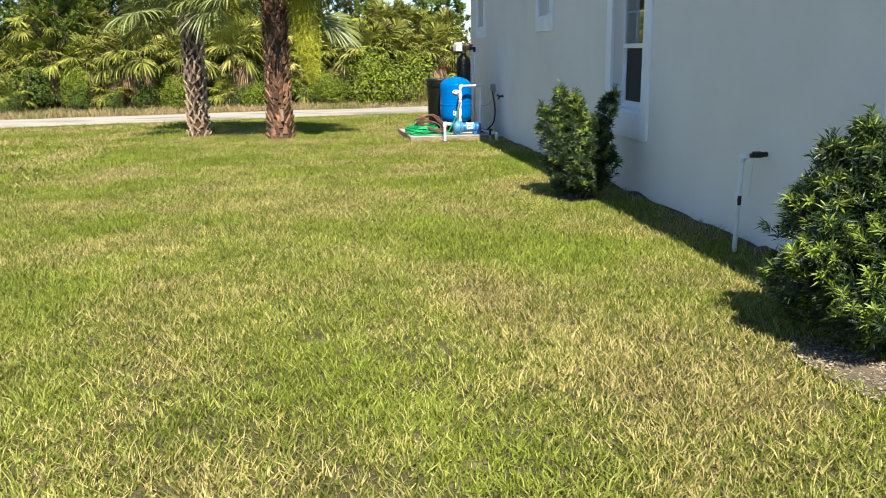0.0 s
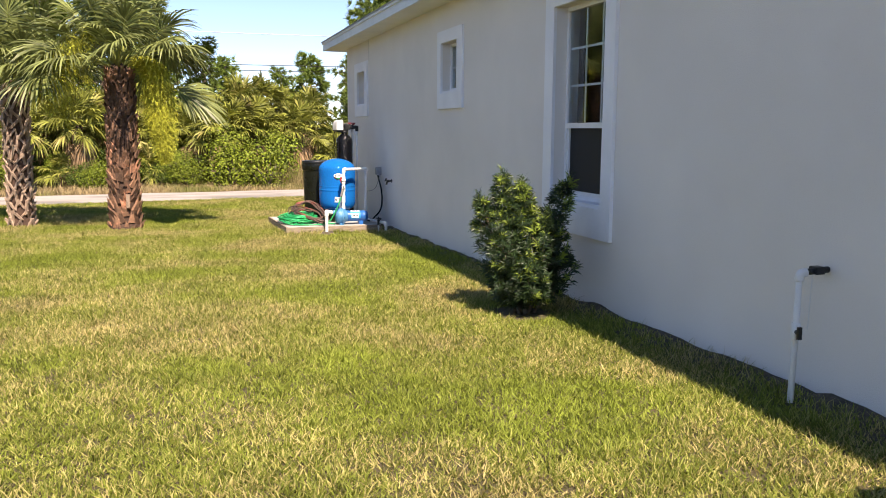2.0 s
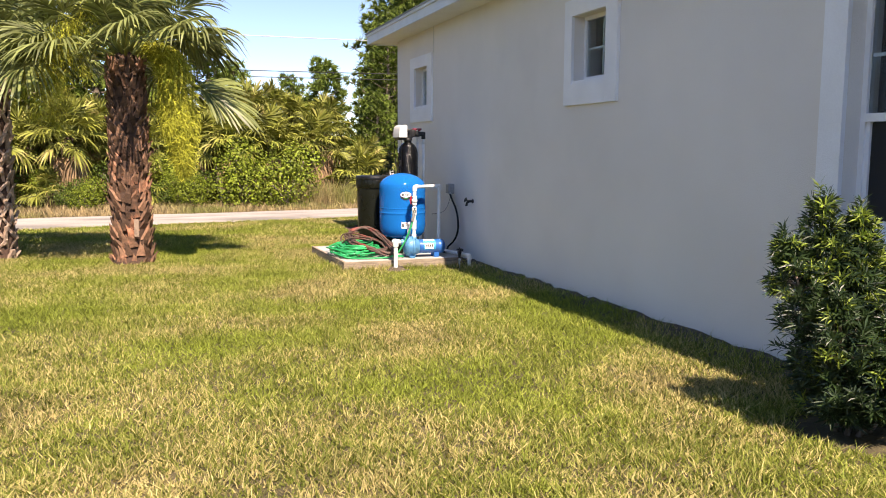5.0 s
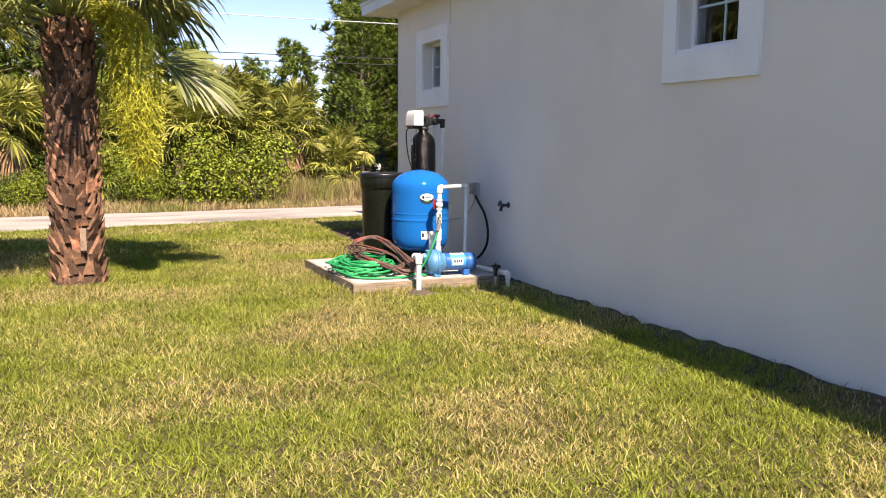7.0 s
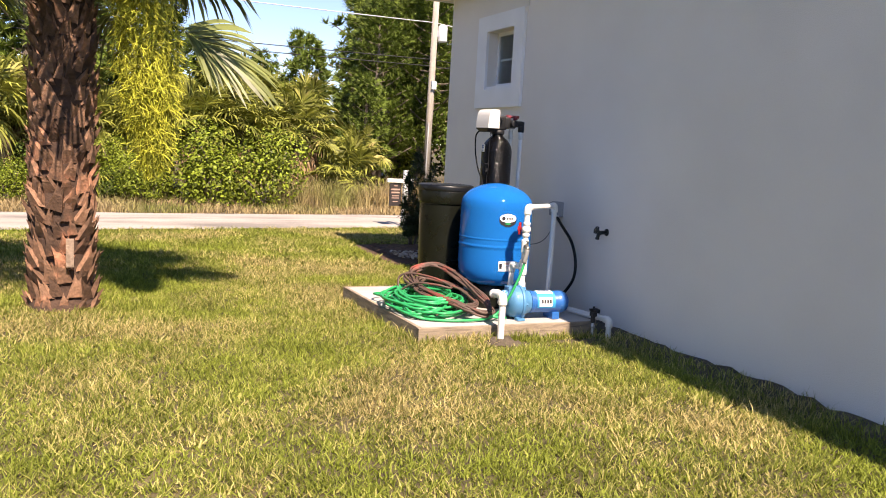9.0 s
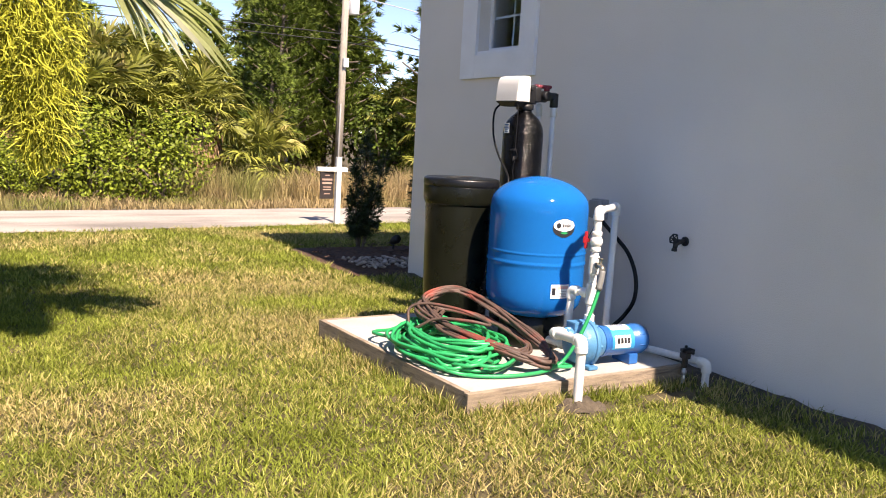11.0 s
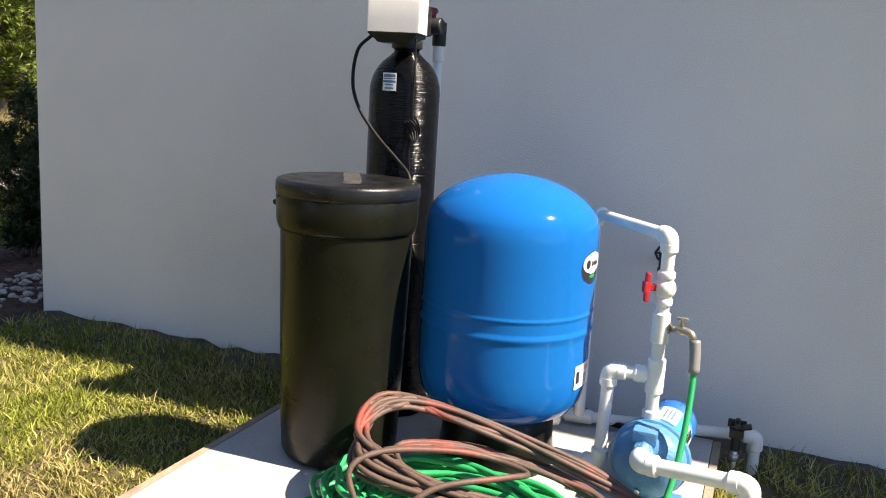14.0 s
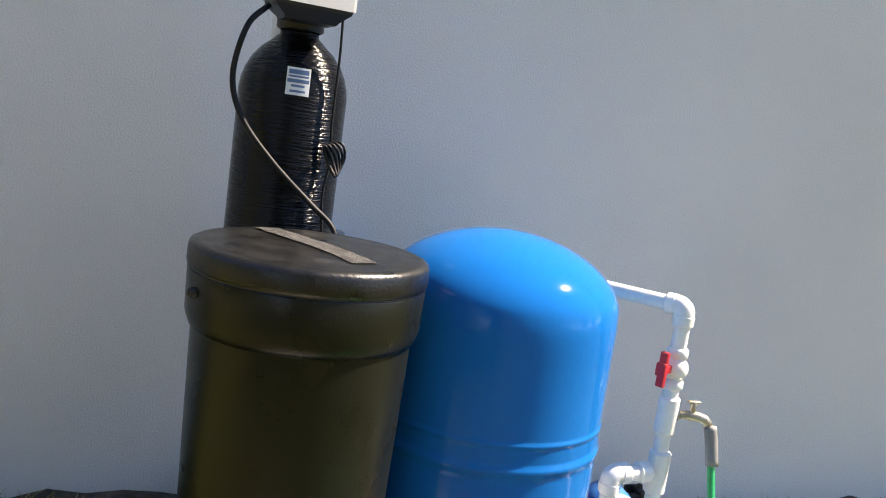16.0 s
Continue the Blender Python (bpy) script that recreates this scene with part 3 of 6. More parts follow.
# white cover: rounded front shoulder, open below
g, vs = Geo(), []
prof = [(-0.068, 1.556), (-0.066, 1.60), (-0.060, 1.655), (-0.050, 1.688), (-0.036, 1.704), (-0.012, 1.711), (0.036, 1.712), (0.044, 1.706), (0.047, 1.695), (0.047, 1.556)]
ns = len(prof)
for yy, sc in ((-0.094, 0.985), (-0.091, 0.997), (-0.086, 1.0), (0.086, 1.0), (0.091, 0.997), (0.094, 0.985)):
    for px, pz in prof:
        vs.append(HM @ Vector((px * sc, yy, 1.556 + (pz - 1.556) * sc)))
fs = [(a * ns + k, (a + 1) * ns + k, (a + 1) * ns + k + 1, a * ns + k + 1) for a in range(5) for k in range(ns - 1)]
fs += [tuple(range(ns)), tuple(reversed(range(5 * ns, 6 * ns))), tuple(a * ns for a in range(6)) + tuple(a * ns + ns - 1 for a in reversed(range(6)))]
g.add(vs, fs)
head = flat_shade(part("control_cover", g, WHITE_COVER, soft, "white plastic control cover"), 40)
g = Geo()
vs = []
for z, sx, sy in ((1.556, 0.060, 0.088), (1.548, 0.058, 0.086), (1.528, 0.044, 0.062), (1.522, 0.040, 0.058)):
    for px, py in ((-1, -1), (1, -1), (1, 1), (-1, 1)):
        vs.append(HM @ Vector((px * sx - 0.008, py * sy, z)))
g.add(vs, [(a * 4 + k, a * 4 + (k + 1) % 4, (a + 1) * 4 + (k + 1) % 4, (a + 1) * 4 + k) for a in range(3) for k in range(4)] + [(3, 2, 1, 0), (12, 13, 14, 15)])
part("cover_base", g, BLACK_PART, soft, "", False)
part("valve_body", join(box(-0.605, -0.50, 15.535, 15.625, 1.545, 1.665, 0.012), rod((-0.53, 15.58, 1.60), (-0.40, 15.575, 1.60), 0.036), rod((-0.56, 15.545, 1.64), (-0.56, 15.50, 1.64), 0.016),
                        box(-0.52, -0.47, 15.53, 15.63, 1.56, 1.655, 0.01), rod((-0.44, 15.50, 1.603), (-0.44, 15.65, 1.603), 0.03), rod((-0.357, 15.546, 1.625), (-0.357, 15.546, 1.535), 0.027), rod((-0.44, 15.546, 1.603), (-0.345, 15.546, 1.603), 0.027)), BLACK_PART, soft, "black brine valve")
part("bypass_handle", join(rod((-0.495, 15.575, 1.662), (-0.38, 15.555, 1.662), 0.012), rod((-0.41, 15.56, 1.635), (-0.41, 15.56, 1.672), 0.019), rod((-0.47, 15.57, 1.635), (-0.47, 15.57, 1.672), 0.019)), RED_DARK, soft, "dark red bypass handle")
for px, py in ((-0.357, 15.546), (-0.415, 15.625)):
    pp = part("pipe", rod((px, py, 0.17), (px, py, 1.56), 0.0165), PVC, soft, "white feed pipe")
    part("coupling", rod((px, py, 1.475), (px, py, 1.55), 0.0225), PVC, pp)
tagm = decal(SX, SY, r, 180, 1.388, 0.053, 0.062, WHITE_LABEL, soft, "service_label", label="small white and blue service sticker")
for k, (dz, h, w) in enumerate(((0.021, 0.010, 0.044), (0.011, 0.004, 0.044), (0.001, 0.008, 0.048), (-0.010, 0.005, 0.030), (-0.022, 0.005, 0.034))):
    decal(SX, SY, r, 180, 1.388, w, h, INK_BLUE, tagm, "text_bar", dz=dz, proud=0.003)
# brine tube: from the head down across the vessel to the brine tank's lid
tube = curve([(-0.68, 15.665, 1.545), (-0.70, 15.708, 1.49), (-0.69, 15.728, 1.38), (-0.69, 15.698, 1.29), (-0.70, 15.62, 1.20), (-0.705, 15.53, 1.12), (-0.725, 15.47, 1.065), (-0.755, 15.455, 0.98), (-0.79, 15.47, 0.92)], 8)
part("brine_tube", sweep(tube, 0.0065, 8), RUBBER, soft, "thin black tube")
cord = curve([(-0.665, 15.50, 1.545), (-0.668, 15.497, 1.45), (-0.670, 15.497, 1.30), (-0.668, 15.490, 1.22), (-0.676, 15.500, 1.14), (-0.672, 15.488, 1.02), (-0.665, 15.47, 0.80), (-0.60, 15.42, 0.60)], 8)
knot = Geo()
for k in range(5):
    pts = []
    for i in range(15):
        a = 2 * math.pi * i / 14
        pts.append((-0.682 + 0.006 * math.sin(a * 2 + k) - 0.003 * k, 15.478 + 0.018 * math.cos(a) + 0.004 * k, 1.232 + 0.034 * math.sin(a + 0.3 * k) - 0.003 * k))
    q = sweep(pts, 0.0035, 6, False)
    knot.add(q.v, q.f)
part("power_cord", join(sweep(cord, 0.0032, 6), knot), RUBBER, soft, "black cord tied in a bundle")


# ---- plastic plumbing ----
def elbow(p, a, b, r, parent, name="elbow"):
    """A pipe elbow at p whose mouths face the points a and b."""
    p, a, b = Vector(p), Vector(a), Vector(b)
    da, db = (a - p).normalized(), (b - p).normalized()
    L = r * 1.75
    pts = [p + da * L]
    for s in range(9):
        t = s / 8
        pts.append(p + da * L * 0.62 * (1 - t) ** 2 + db * L * 0.62 * t ** 2)
    pts.append(p + db * L)
    gg = sweep(pts, r * 1.30, 16)
    q1, q2 = rod(p + da * L * 0.55, p + da * L * 1.45, r * 1.36, 16), rod(p + db * L * 0.55, p + db * L * 1.45, r * 1.36, 16)
    return flat_shade(part(name, join(gg, q1, q2), PVC, parent), 40)


def straight(a, b, r, parent):
    return flat_shade(part("pipe", rod(a, b, r, 16), PVC, parent), 40)


def sleeve(p, axis, length, r, parent, name="coupling"):
    p, axis = Vector(p), Vector(axis).normalized()
    return flat_shade(part(name, rod(p - axis * length / 2, p + axis * length / 2, r, 16), PVC, parent), 40)


PR = 0.0205
rise = thing("pipe_riser", (-0.78, 14.56, 0.37), "white plastic pipe loop with a red ball valve above the pump", "plumbing")
P0, P1, P2, P3 = Vector((-0.782, 14.560, 0.375)), Vector((-0.770, 14.562, 0.972)), Vector((-0.362, 14.880, 0.965)), Vector((-0.375, 14.872, 0.19))
straight(P0, P1, PR, rise)
straight(P1, P2, PR, rise)
straight(P2, P3, PR, rise)
elbow(P1, P0, P2, PR, rise)
elbow(P2, P1, P3, PR, rise)
sleeve((-0.781, 14.560, 0.395), (0, 0, 1), 0.05, 0.028, rise)
tee = sleeve((-0.779, 14.560, 0.530), (0, 0, 1), 0.115, 0.0285, rise, "tee")
S1 = Vector((-0.797, 14.700, 0.528))
straight((-0.779, 14.56, 0.53), S1, PR, rise)
sleeve((-0.784, 14.605, 0.53), (-0.12, 1, 0), 0.04, 0.0275, rise)
S2 = Vector((-0.806, 14.705, 0.215))
straight(S1, S2, PR, rise)
elbow(S1, (-0.779, 14.56, 0.53), S2, PR, rise)
S3 = Vector((-0.79, 14.93, 0.205))
straight(S2, S3, PR, rise)
elbow(S2, S1, S3, PR, rise)
sleeve((-0.776, 14.561, 0.685), (0, 0, 1), 0.10, 0.0275, rise, "tee")
valve = part("ball_valve", join(rod((-0.774, 14.561, 0.755), (-0.774, 14.561, 0.782), 0.0275, 18), rod((-0.772, 14.561, 0.838), (-0.772, 14.561, 0.865), 0.0275, 18), rod((-0.774, 14.561, 0.775), (-0.772, 14.561, 0.845), 0.024, 18), lathe([(0.0, 0.782), (0.022, 0.784), (0.031, 0.795), (0.034, 0.81), (0.031, 0.825), (0.022, 0.836), (0.0, 0.838)], -0.773, 14.561, 20)), PVC, rise, "white ball valve body")
VM = Matrix.Translation((-0.773, 14.561, 0.812)) @ Matrix.Rotation(radians(118), 4, "Z")
lever = join(box(0.030, 0.055, -0.010, 0.010, -0.010, 0.010, 0.003, VM), box(0.050, 0.064, -0.011, 0.011, -0.046, 0.046, 0.005, VM), box(0.058, 0.070, -0.014, 0.014, -0.018, 0.018, 0.005, VM))
part("lever", lever, RED, valve, "red plastic lever", False)
spig = part("spigot", join(sweep([(-0.778, 14.535, 0.687), (-0.785, 14.51, 0.69), (-0.795, 14.485, 0.690), (-0.803, 14.466, 0.686), (-0.810, 14.456, 0.672)], [0.010, 0.012, 0.014, 0.013, 0.013], 12),
                          rod((-0.790, 14.497, 0.69), (-0.790, 14.497, 0.728), 0.008), box(-0.797, -0.783, 14.48, 14.514, 0.724, 0.731, 0.003), rod((-0.776, 14.545, 0.687), (-0.779, 14.53, 0.687), 0.017)), BRASS, rise, "weathered metal hose spigot")

pump_x = -0.80
feed = thing("suction_pipe", (-1.093, 14.25, 0.03), "white plastic suction pipe rising from the ground to the pump", "plumbing")
F0, F1, F2, F3 = Vector((-0.90, 14.556, 0.325)), Vector((-1.022, 14.550, 0.338)), Vector((-1.090, 14.245, 0.372)), Vector((-1.093, 14.240, -0.05))
FRr = 0.0235
straight(F0, F1, FRr, feed)
straight(F1, F2, FRr, feed)
straight(F2, F3, FRr, feed)
elbow(F1, F0, F2, FRr, feed)
elbow(F2, F1, F3, FRr, feed)
sleeve((-0.925, 14.555, 0.328), (-1, 0, 0.1), 0.03, 0.030, feed, "collar")

run = thing("supply_pipe", (-0.28, 14.8, PADZ), "white plastic supply pipes lying along the wall behind the tanks", "plumbing")
G = [Vector(p) for p in ((-0.355, 15.546, 0.185), (-0.365, 14.875, 0.185), (-0.203, 14.243, 0.180), (-0.203, 14.243, -0.05))]
for a, b in zip(G, G[1:]):
    straight(a, b, PR, run)
elbow(G[1], G[0], G[2], PR, run)
elbow(G[2], G[1], G[3], PR, run)
straight((-0.415, 15.625, 0.175), (-0.30, 15.56, 0.175), PR, run)
straight((-0.46, 15.50, 0.185), (-0.455, 14.98, 0.185), PR, run)
elbow((-0.455, 14.98, 0.185), (-0.46, 15.5, 0.185), (-0.365, 14.875, 0.185), PR, run)

# ---- pump ----
pump = thing("water_pump", (-0.72, 14.54, PADZ), "blue cast iron jet pump with an electric motor on the pad", "pump")
AX = Matrix.Translation((-0.91, 14.552, 0.272)) @ Matrix.Rotation(radians(-4), 4, "Z") @ Matrix.Rotation(radians(90), 4, "Y")


def turned(profile, m, segs=36):
    gg = lathe(profile, 0, 0, segs)
    gg.v = [tuple(m @ Vector(p)) for p in gg.v]
    return gg


case = turned([(0.0, 0.0), (0.055, 0.0), (0.072, 0.006), (0.098, 0.022), (0.112, 0.045), (0.116, 0.06), (0.116, 0.092), (0.124, 0.096), (0.126, 0.112), (0.122, 0.118), (0.108, 0.124), (0.092, 0.150), (0.082, 0.180), (0.0, 0.181)], AX)
cas = flat_shade(part("casing", case, PUMP_CAST, pump, "pale blue cast casing"), 50)
part("inlet_boss", join(rod((-0.90, 14.556, 0.325), (-0.945, 14.556, 0.327), 0.034, 8), box(-0.905, -0.80, 14.52, 14.595, 0.345, 0.388, 0.008)), PUMP_CAST, pump, "", False)
part("outlet_boss", rod((-0.782, 14.56, 0.33), (-0.782, 14.56, 0.384), 0.036, 8), PUMP_CAST, pump, "", False)
for k in range(6):
    a = radians(30 + 60 * k)
    c = AX @ Vector((0.112 * math.cos(a), 0.112 * math.sin(a), 0.1))
    c2 = AX @ Vector((0.112 * math.cos(a), 0.112 * math.sin(a), 0.132))
    part("bolt", rod(c, c2, 0.011, 6), PUMP_CAST, pump, "", False)
part("drain_plug", rod(AX @ Vector((0.075, 0.01, 0.015)), AX @ Vector((0.078, 0.01, -0.006)), 0.010, 6), STEEL, pump, "", False)
for dy in (-0.085, 0.085):
    part("foot", join(box(-0.86, -0.80, 14.55 + dy - 0.03, 14.55 + dy + 0.03, PADZ, PADZ + 0.018, 0.006), box(-0.85, -0.81, 14.55 + dy * 0.7 - 0.012, 14.55 + dy * 0.7 + 0.012, PADZ + 0.016, 0.20, 0.005)), PUMP_CAST, pump, "", False)
MR = 0.080
motor = turned([(0.0, 0.180), (MR - 0.004, 0.180), (MR + 0.004, 0.184), (MR + 0.004, 0.205), (MR, 0.209), (MR, 0.40), (MR + 0.003, 0.404), (MR + 0.003, 0.452), (MR - 0.010, 0.480), (MR - 0.03, 0.493), (0.0, 0.496)], AX)
mo = flat_shade(part("motor", motor, PUMP_MOTOR, pump, "dark blue motor housing"), 40)
part("motor_foot", box(-0.56, -0.50, 14.46, 14.60, PADZ, 0.205, 0.006), PUMP_MOTOR, pump, "", False)
for k in range(9):
    a = radians(40 * k)
    part("vent_rib", rod(AX @ Vector(((MR + 0.001) * math.cos(a), (MR + 0.001) * math.sin(a), 0.41)), AX @ Vector(((MR + 0.001) * math.cos(a), (MR + 0.001) * math.sin(a), 0.448)), 0.004, 6), PUMP_MOTOR, mo)


def motor_patch(a0, a1, z0, z1, material, parent, name, label="", proud=0.0015):
    gg, vv, n = Geo(), [], 14
    for j in range(2):
        for i in range(n + 1):
            a = radians(a0 + (a1 - a0) * i / n)
            vv.append(AX @ Vector(((MR + proud) * math.cos(a), (MR + proud) * math.sin(a), (z0, z1)[j])))
    gg.add(vv, [(i, i + 1, n + 2 + i, n + 1 + i) for i in range(n)])
    return part(name, gg, material, parent, label)


lab = motor_patch(160, 292, 0.225, 0.372, BLUE_LABEL, pump, "motor_label", "blue and white motor label")
motor_patch(238, 286, 0.24, 0.345, WHITE_LABEL, lab, "label_panel", proud=0.003)
for k in range(4):
    motor_patch(248, 268, 0.255 + k * 0.022, 0.270 + k * 0.022, INK, lab, "label_bar", proud=0.0045)
motor_patch(166, 214, 0.232, 0.360, WHITE_LABEL, lab, "label_panel", proud=0.003)
for k in range(3):
    motor_patch(178 + k * 9, 182 + k * 9, 0.25, 0.34, INK_BLUE, lab, "label_bar", proud=0.0045)
motor_patch(140, 158, 0.26, 0.36, ORANGE_LABEL, pump, "warning_patch", "orange sticker")

# ---- socket box, cable and tap on the wall ----
obx = thing("outlet_box", (0, 15.40, 0.89), "grey weatherproof outlet box on the stucco wall", "outlet box")
part("box_body", box(-0.055, 0.0, 15.345, 15.455, 0.835, 0.965, 0.006), GREY_BOX, obx, "", False)
part("cover", box(-0.085, -0.055, 15.352, 15.448, 0.842, 0.958, 0.010), GREY_BOX, obx, "", False)
part("conduit", join(rod((-0.03, 15.375, 0.84), (-0.03, 15.375, 0.80), 0.014), rod((-0.05, 15.365, 0.85), (-0.06, 15.34, 0.83), 0.016)), STEEL, obx)
cb = thing("pump_cable", (-0.08, 15.0, 0.5), "thick black flexible cable looping from the box to the pump", "cable")
part("cable", sweep(curve([(-0.06, 15.345, 0.835), (-0.075, 15.22, 0.77), (-0.085, 15.04, 0.66), (-0.09, 14.95, 0.52), (-0.10, 14.94, 0.38), (-0.13, 14.99, 0.27), (-0.20, 15.0, 0.20), (-0.30, 14.80, 0.165), (-0.42, 14.62, 0.20), (-0.47, 14.575, 0.25)], 8), 0.0125, 10), RUBBER, cb)
cb2 = thing("softener_cable", (-0.03, 15.45, 0.7), "thin grey wire hanging from the box down the wall", "cable")
part("cable", sweep(curve([(-0.02, 15.42, 0.835), (-0.03, 15.46, 0.74), (-0.05, 15.52, 0.64), (-0.10, 15.58, 0.58), (-0.22, 15.62, 0.56)], 6), 0.004, 6), GREY_GRIP, cb2)

bib = thing("hose_tap", (0, 14.663, 0.785), "black garden tap with a round wheel handle on the stucco wall", "tap")
part("tap_body", join(rod((0.0, 14.663, 0.785), (-0.012, 14.663, 0.785), 0.028, 18), sweep([(-0.01, 14.663, 0.785), (-0.055, 14.663, 0.783), (-0.078, 14.663, 0.770), (-0.086, 14.663, 0.738)], [0.014, 0.016, 0.016, 0.013], 14), rod((-0.086, 14.663, 0.745), (-0.087, 14.663, 0.728), 0.017, 14), rod((-0.06, 14.663, 0.785), (-0.098, 14.663, 0.802), 0.009)), BLACK_PART, bib)
ring = Geo()
hub = Vector((-0.100, 14.663, 0.803))
nrm = Vector((-0.9, 0, 0.40)).normalized()
e1, e2 = Vector((0, 1, 0)), nrm.cross(Vector((0, 1, 0)))
pts = [hub + (e1 * math.cos(a) + e2 * math.sin(a)) * (0.027 + 0.002 * math.cos(6 * a)) for a in [2 * math.pi * i / 36 for i in range(37)]]
q = sweep(pts, 0.0045, 8, False)
ring.add(q.v, q.f)
for k in range(3):
    a = math.pi * k / 3
    q = rod(hub - (e1 * math.cos(a) + e2 * math.sin(a)) * 0.026, hub + (e1 * math.cos(a) + e2 * math.sin(a)) * 0.026, 0.0035, 8)
    ring.add(q.v, q.f)
part("wheel_handle", ring, BLACK_PART, bib)

spr = thing("lawn_sprinkler", (-0.30, 14.31, 0.03), "black impact sprinkler on a metal riser beside the pad", "sprinkler")
part("riser", join(rod((-0.30, 14.31, -0.03), (-0.30, 14.31, 0.16), 0.011), rod((-0.30, 14.31, 0.11), (-0.30, 14.31, 0.135), 0.017, 6)), STEEL, spr)
part("sprinkler_head", join(rod((-0.30, 14.31, 0.15), (-0.30, 14.31, 0.205), 0.017), box(-0.318, -0.282, 14.285, 14.335, 0.20, 0.232, 0.006), rod((-0.30, 14.335, 0.226), (-0.30, 14.262, 0.250), 0.011), box(-0.335, -0.268, 14.300, 14.320, 0.242, 0.258, 0.005), rod((-0.30, 14.31, 0.225), (-0.30, 14.31, 0.272), 0.008), box(-0.275, -0.262, 14.28, 14.345, 0.225, 0.255, 0.004)), BLACK_PART, spr, "", False)

# ---- standpipe ----
gz = ground(0, 5.65)
sp = thing("standpipe", (-0.19, 5.65, gz), "white plastic standpipe with a black valve tapped into the wall", "standpipe")
Q0, Q1, Q2 = Vector((-0.205, 5.640, gz - 0.1)), Vector((-0.185, 5.655, 0.852)), Vector((-0.09, 5.662, 0.858))
part("pipe", rod(Q0, Q1, 0.0165, 14), PVC, sp)
elbow(Q1, Q0, Q2, 0.0165, sp)
part("tap_stub", join(rod((-0.125, 5.66, 0.857), (0.0, 5.664, 0.862), 0.017), box(-0.10, -0.045, 5.635, 5.69, 0.842, 0.882, 0.006)), BLACK_PART, sp, "black threaded tap", False)
part("valve_body", rod((-0.198, 5.645, 0.515), (-0.194, 5.648, 0.60), 0.0235, 16), PVC, sp)
part("valve_handle", join(rod((-0.196, 5.646, 0.557), (-0.212, 5.602, 0.557), 0.013), box(-0.225, -0.203, 5.588, 5.606, 0.525, 0.590, 0.005)), BLACK_PART, sp, "black valve handle", False)
part("drip_line", rod((-0.10, 5.66, 0.845), (-0.115, 5.655, 0.56), 0.003, 6), PVC, sp)

# ---- hoses ----
gh = thing("green_hose", (-1.40, 14.95, PADZ), "bright green garden hose heaped in a loose coil on the pad", "garden hose")
rnd = random.Random(7)
HR = 0.0098
ctrl = []
loops = 29
for k in range(loops):
    lvl = PADZ + HR + 0.012 + 0.0036 * k + rnd.uniform(-0.004, 0.01)
    ex, ey = rnd.uniform(0.16, 0.31), rnd.uniform(0.28, 0.47)
    ox, oy = rnd.uniform(-0.05, 0.05), rnd.uniform(-0.08, 0.08)
    tilt = rnd.uniform(-0.55, 0.25)
    for s in range(8):
        a = 2 * math.pi * s / 8 + 0.3 * k
        px, py = ex * math.cos(a) * rnd.uniform(0.86, 1.1), ey * math.sin(a) * rnd.uniform(0.9, 1.08)
        qx, qy = px * math.cos(tilt) - py * math.sin(tilt), px * math.sin(tilt) + py * math.cos(tilt)
        X, Y = max(-1.39 + ox + qx, -1.69), max(14.98 + oy + qy, 14.44)
        edge = math.hypot(px / 0.26, py / 0.40)
        Z = max(PADZ + HR + 0.002, lvl * (1.0 if edge < 0.9 else 0.0) + (PADZ + HR + (lvl - PADZ - HR) * 0.62) * (0.0 if edge < 0.9 else 1.0) + rnd.uniform(-0.012, 0.012))
        ctrl.append((X, Y, Z))
part("hose_coil", sweep(curve(ctrl, 5), HR, 8), GREEN_HOSE, gh)
tail = curve([(-1.60, 15.02, PADZ + 0.02), (-1.63, 14.80, PADZ + 0.013), (-1.56, 14.58, PADZ + 0.013), (-1.44, 14.49, PADZ + 0.013), (-1.28, 14.455, PADZ + 0.014), (-1.12, 14.46, PADZ + 0.02), (-1.02, 14.47, 0.20), (-0.955, 14.455, 0.29), (-0.90, 14.445, 0.40), (-0.855, 14.442, 0.51), (-0.825, 14.445, 0.61), (-0.812, 14.452, 0.66)], 9)
part("hose_lead", sweep(tail, HR, 10), GREEN_HOSE, gh)
part("hose_loop", sweep(curve([(-1.02, 14.62, PADZ + 0.012), (-0.95, 14.58, PADZ + 0.012), (-0.93, 14.50, PADZ + 0.014), (-1.02, 14.46, PADZ + 0.03), (-1.13, 14.50, PADZ + 0.04), (-1.2, 14.6, PADZ + 0.05)], 8), HR, 8), GREEN_HOSE, gh)
part("hose_end_loop", sweep(curve([(-1.36, 14.60, PADZ + 0.05), (-1.45, 14.56, PADZ + 0.08), (-1.50, 14.58, PADZ + 0.05), (-1.49, 14.66, PADZ + 0.02), (-1.40, 14.70, PADZ + 0.013)], 8), HR, 8), GREEN_HOSE, gh)
part("collar", sweep(curve([(-0.812, 14.452, 0.672), (-0.822, 14.446, 0.63), (-0.838, 14.443, 0.575)], 4), [0.017] * 9, 12), GREY_GRIP, gh, "grey hose collar")

bh = thing("brown_hose", (-1.22, 14.9, PADZ), "faded red-brown rubber hose in a figure-eight bundle leaning on the tanks", "garden hose")
ctrl = []
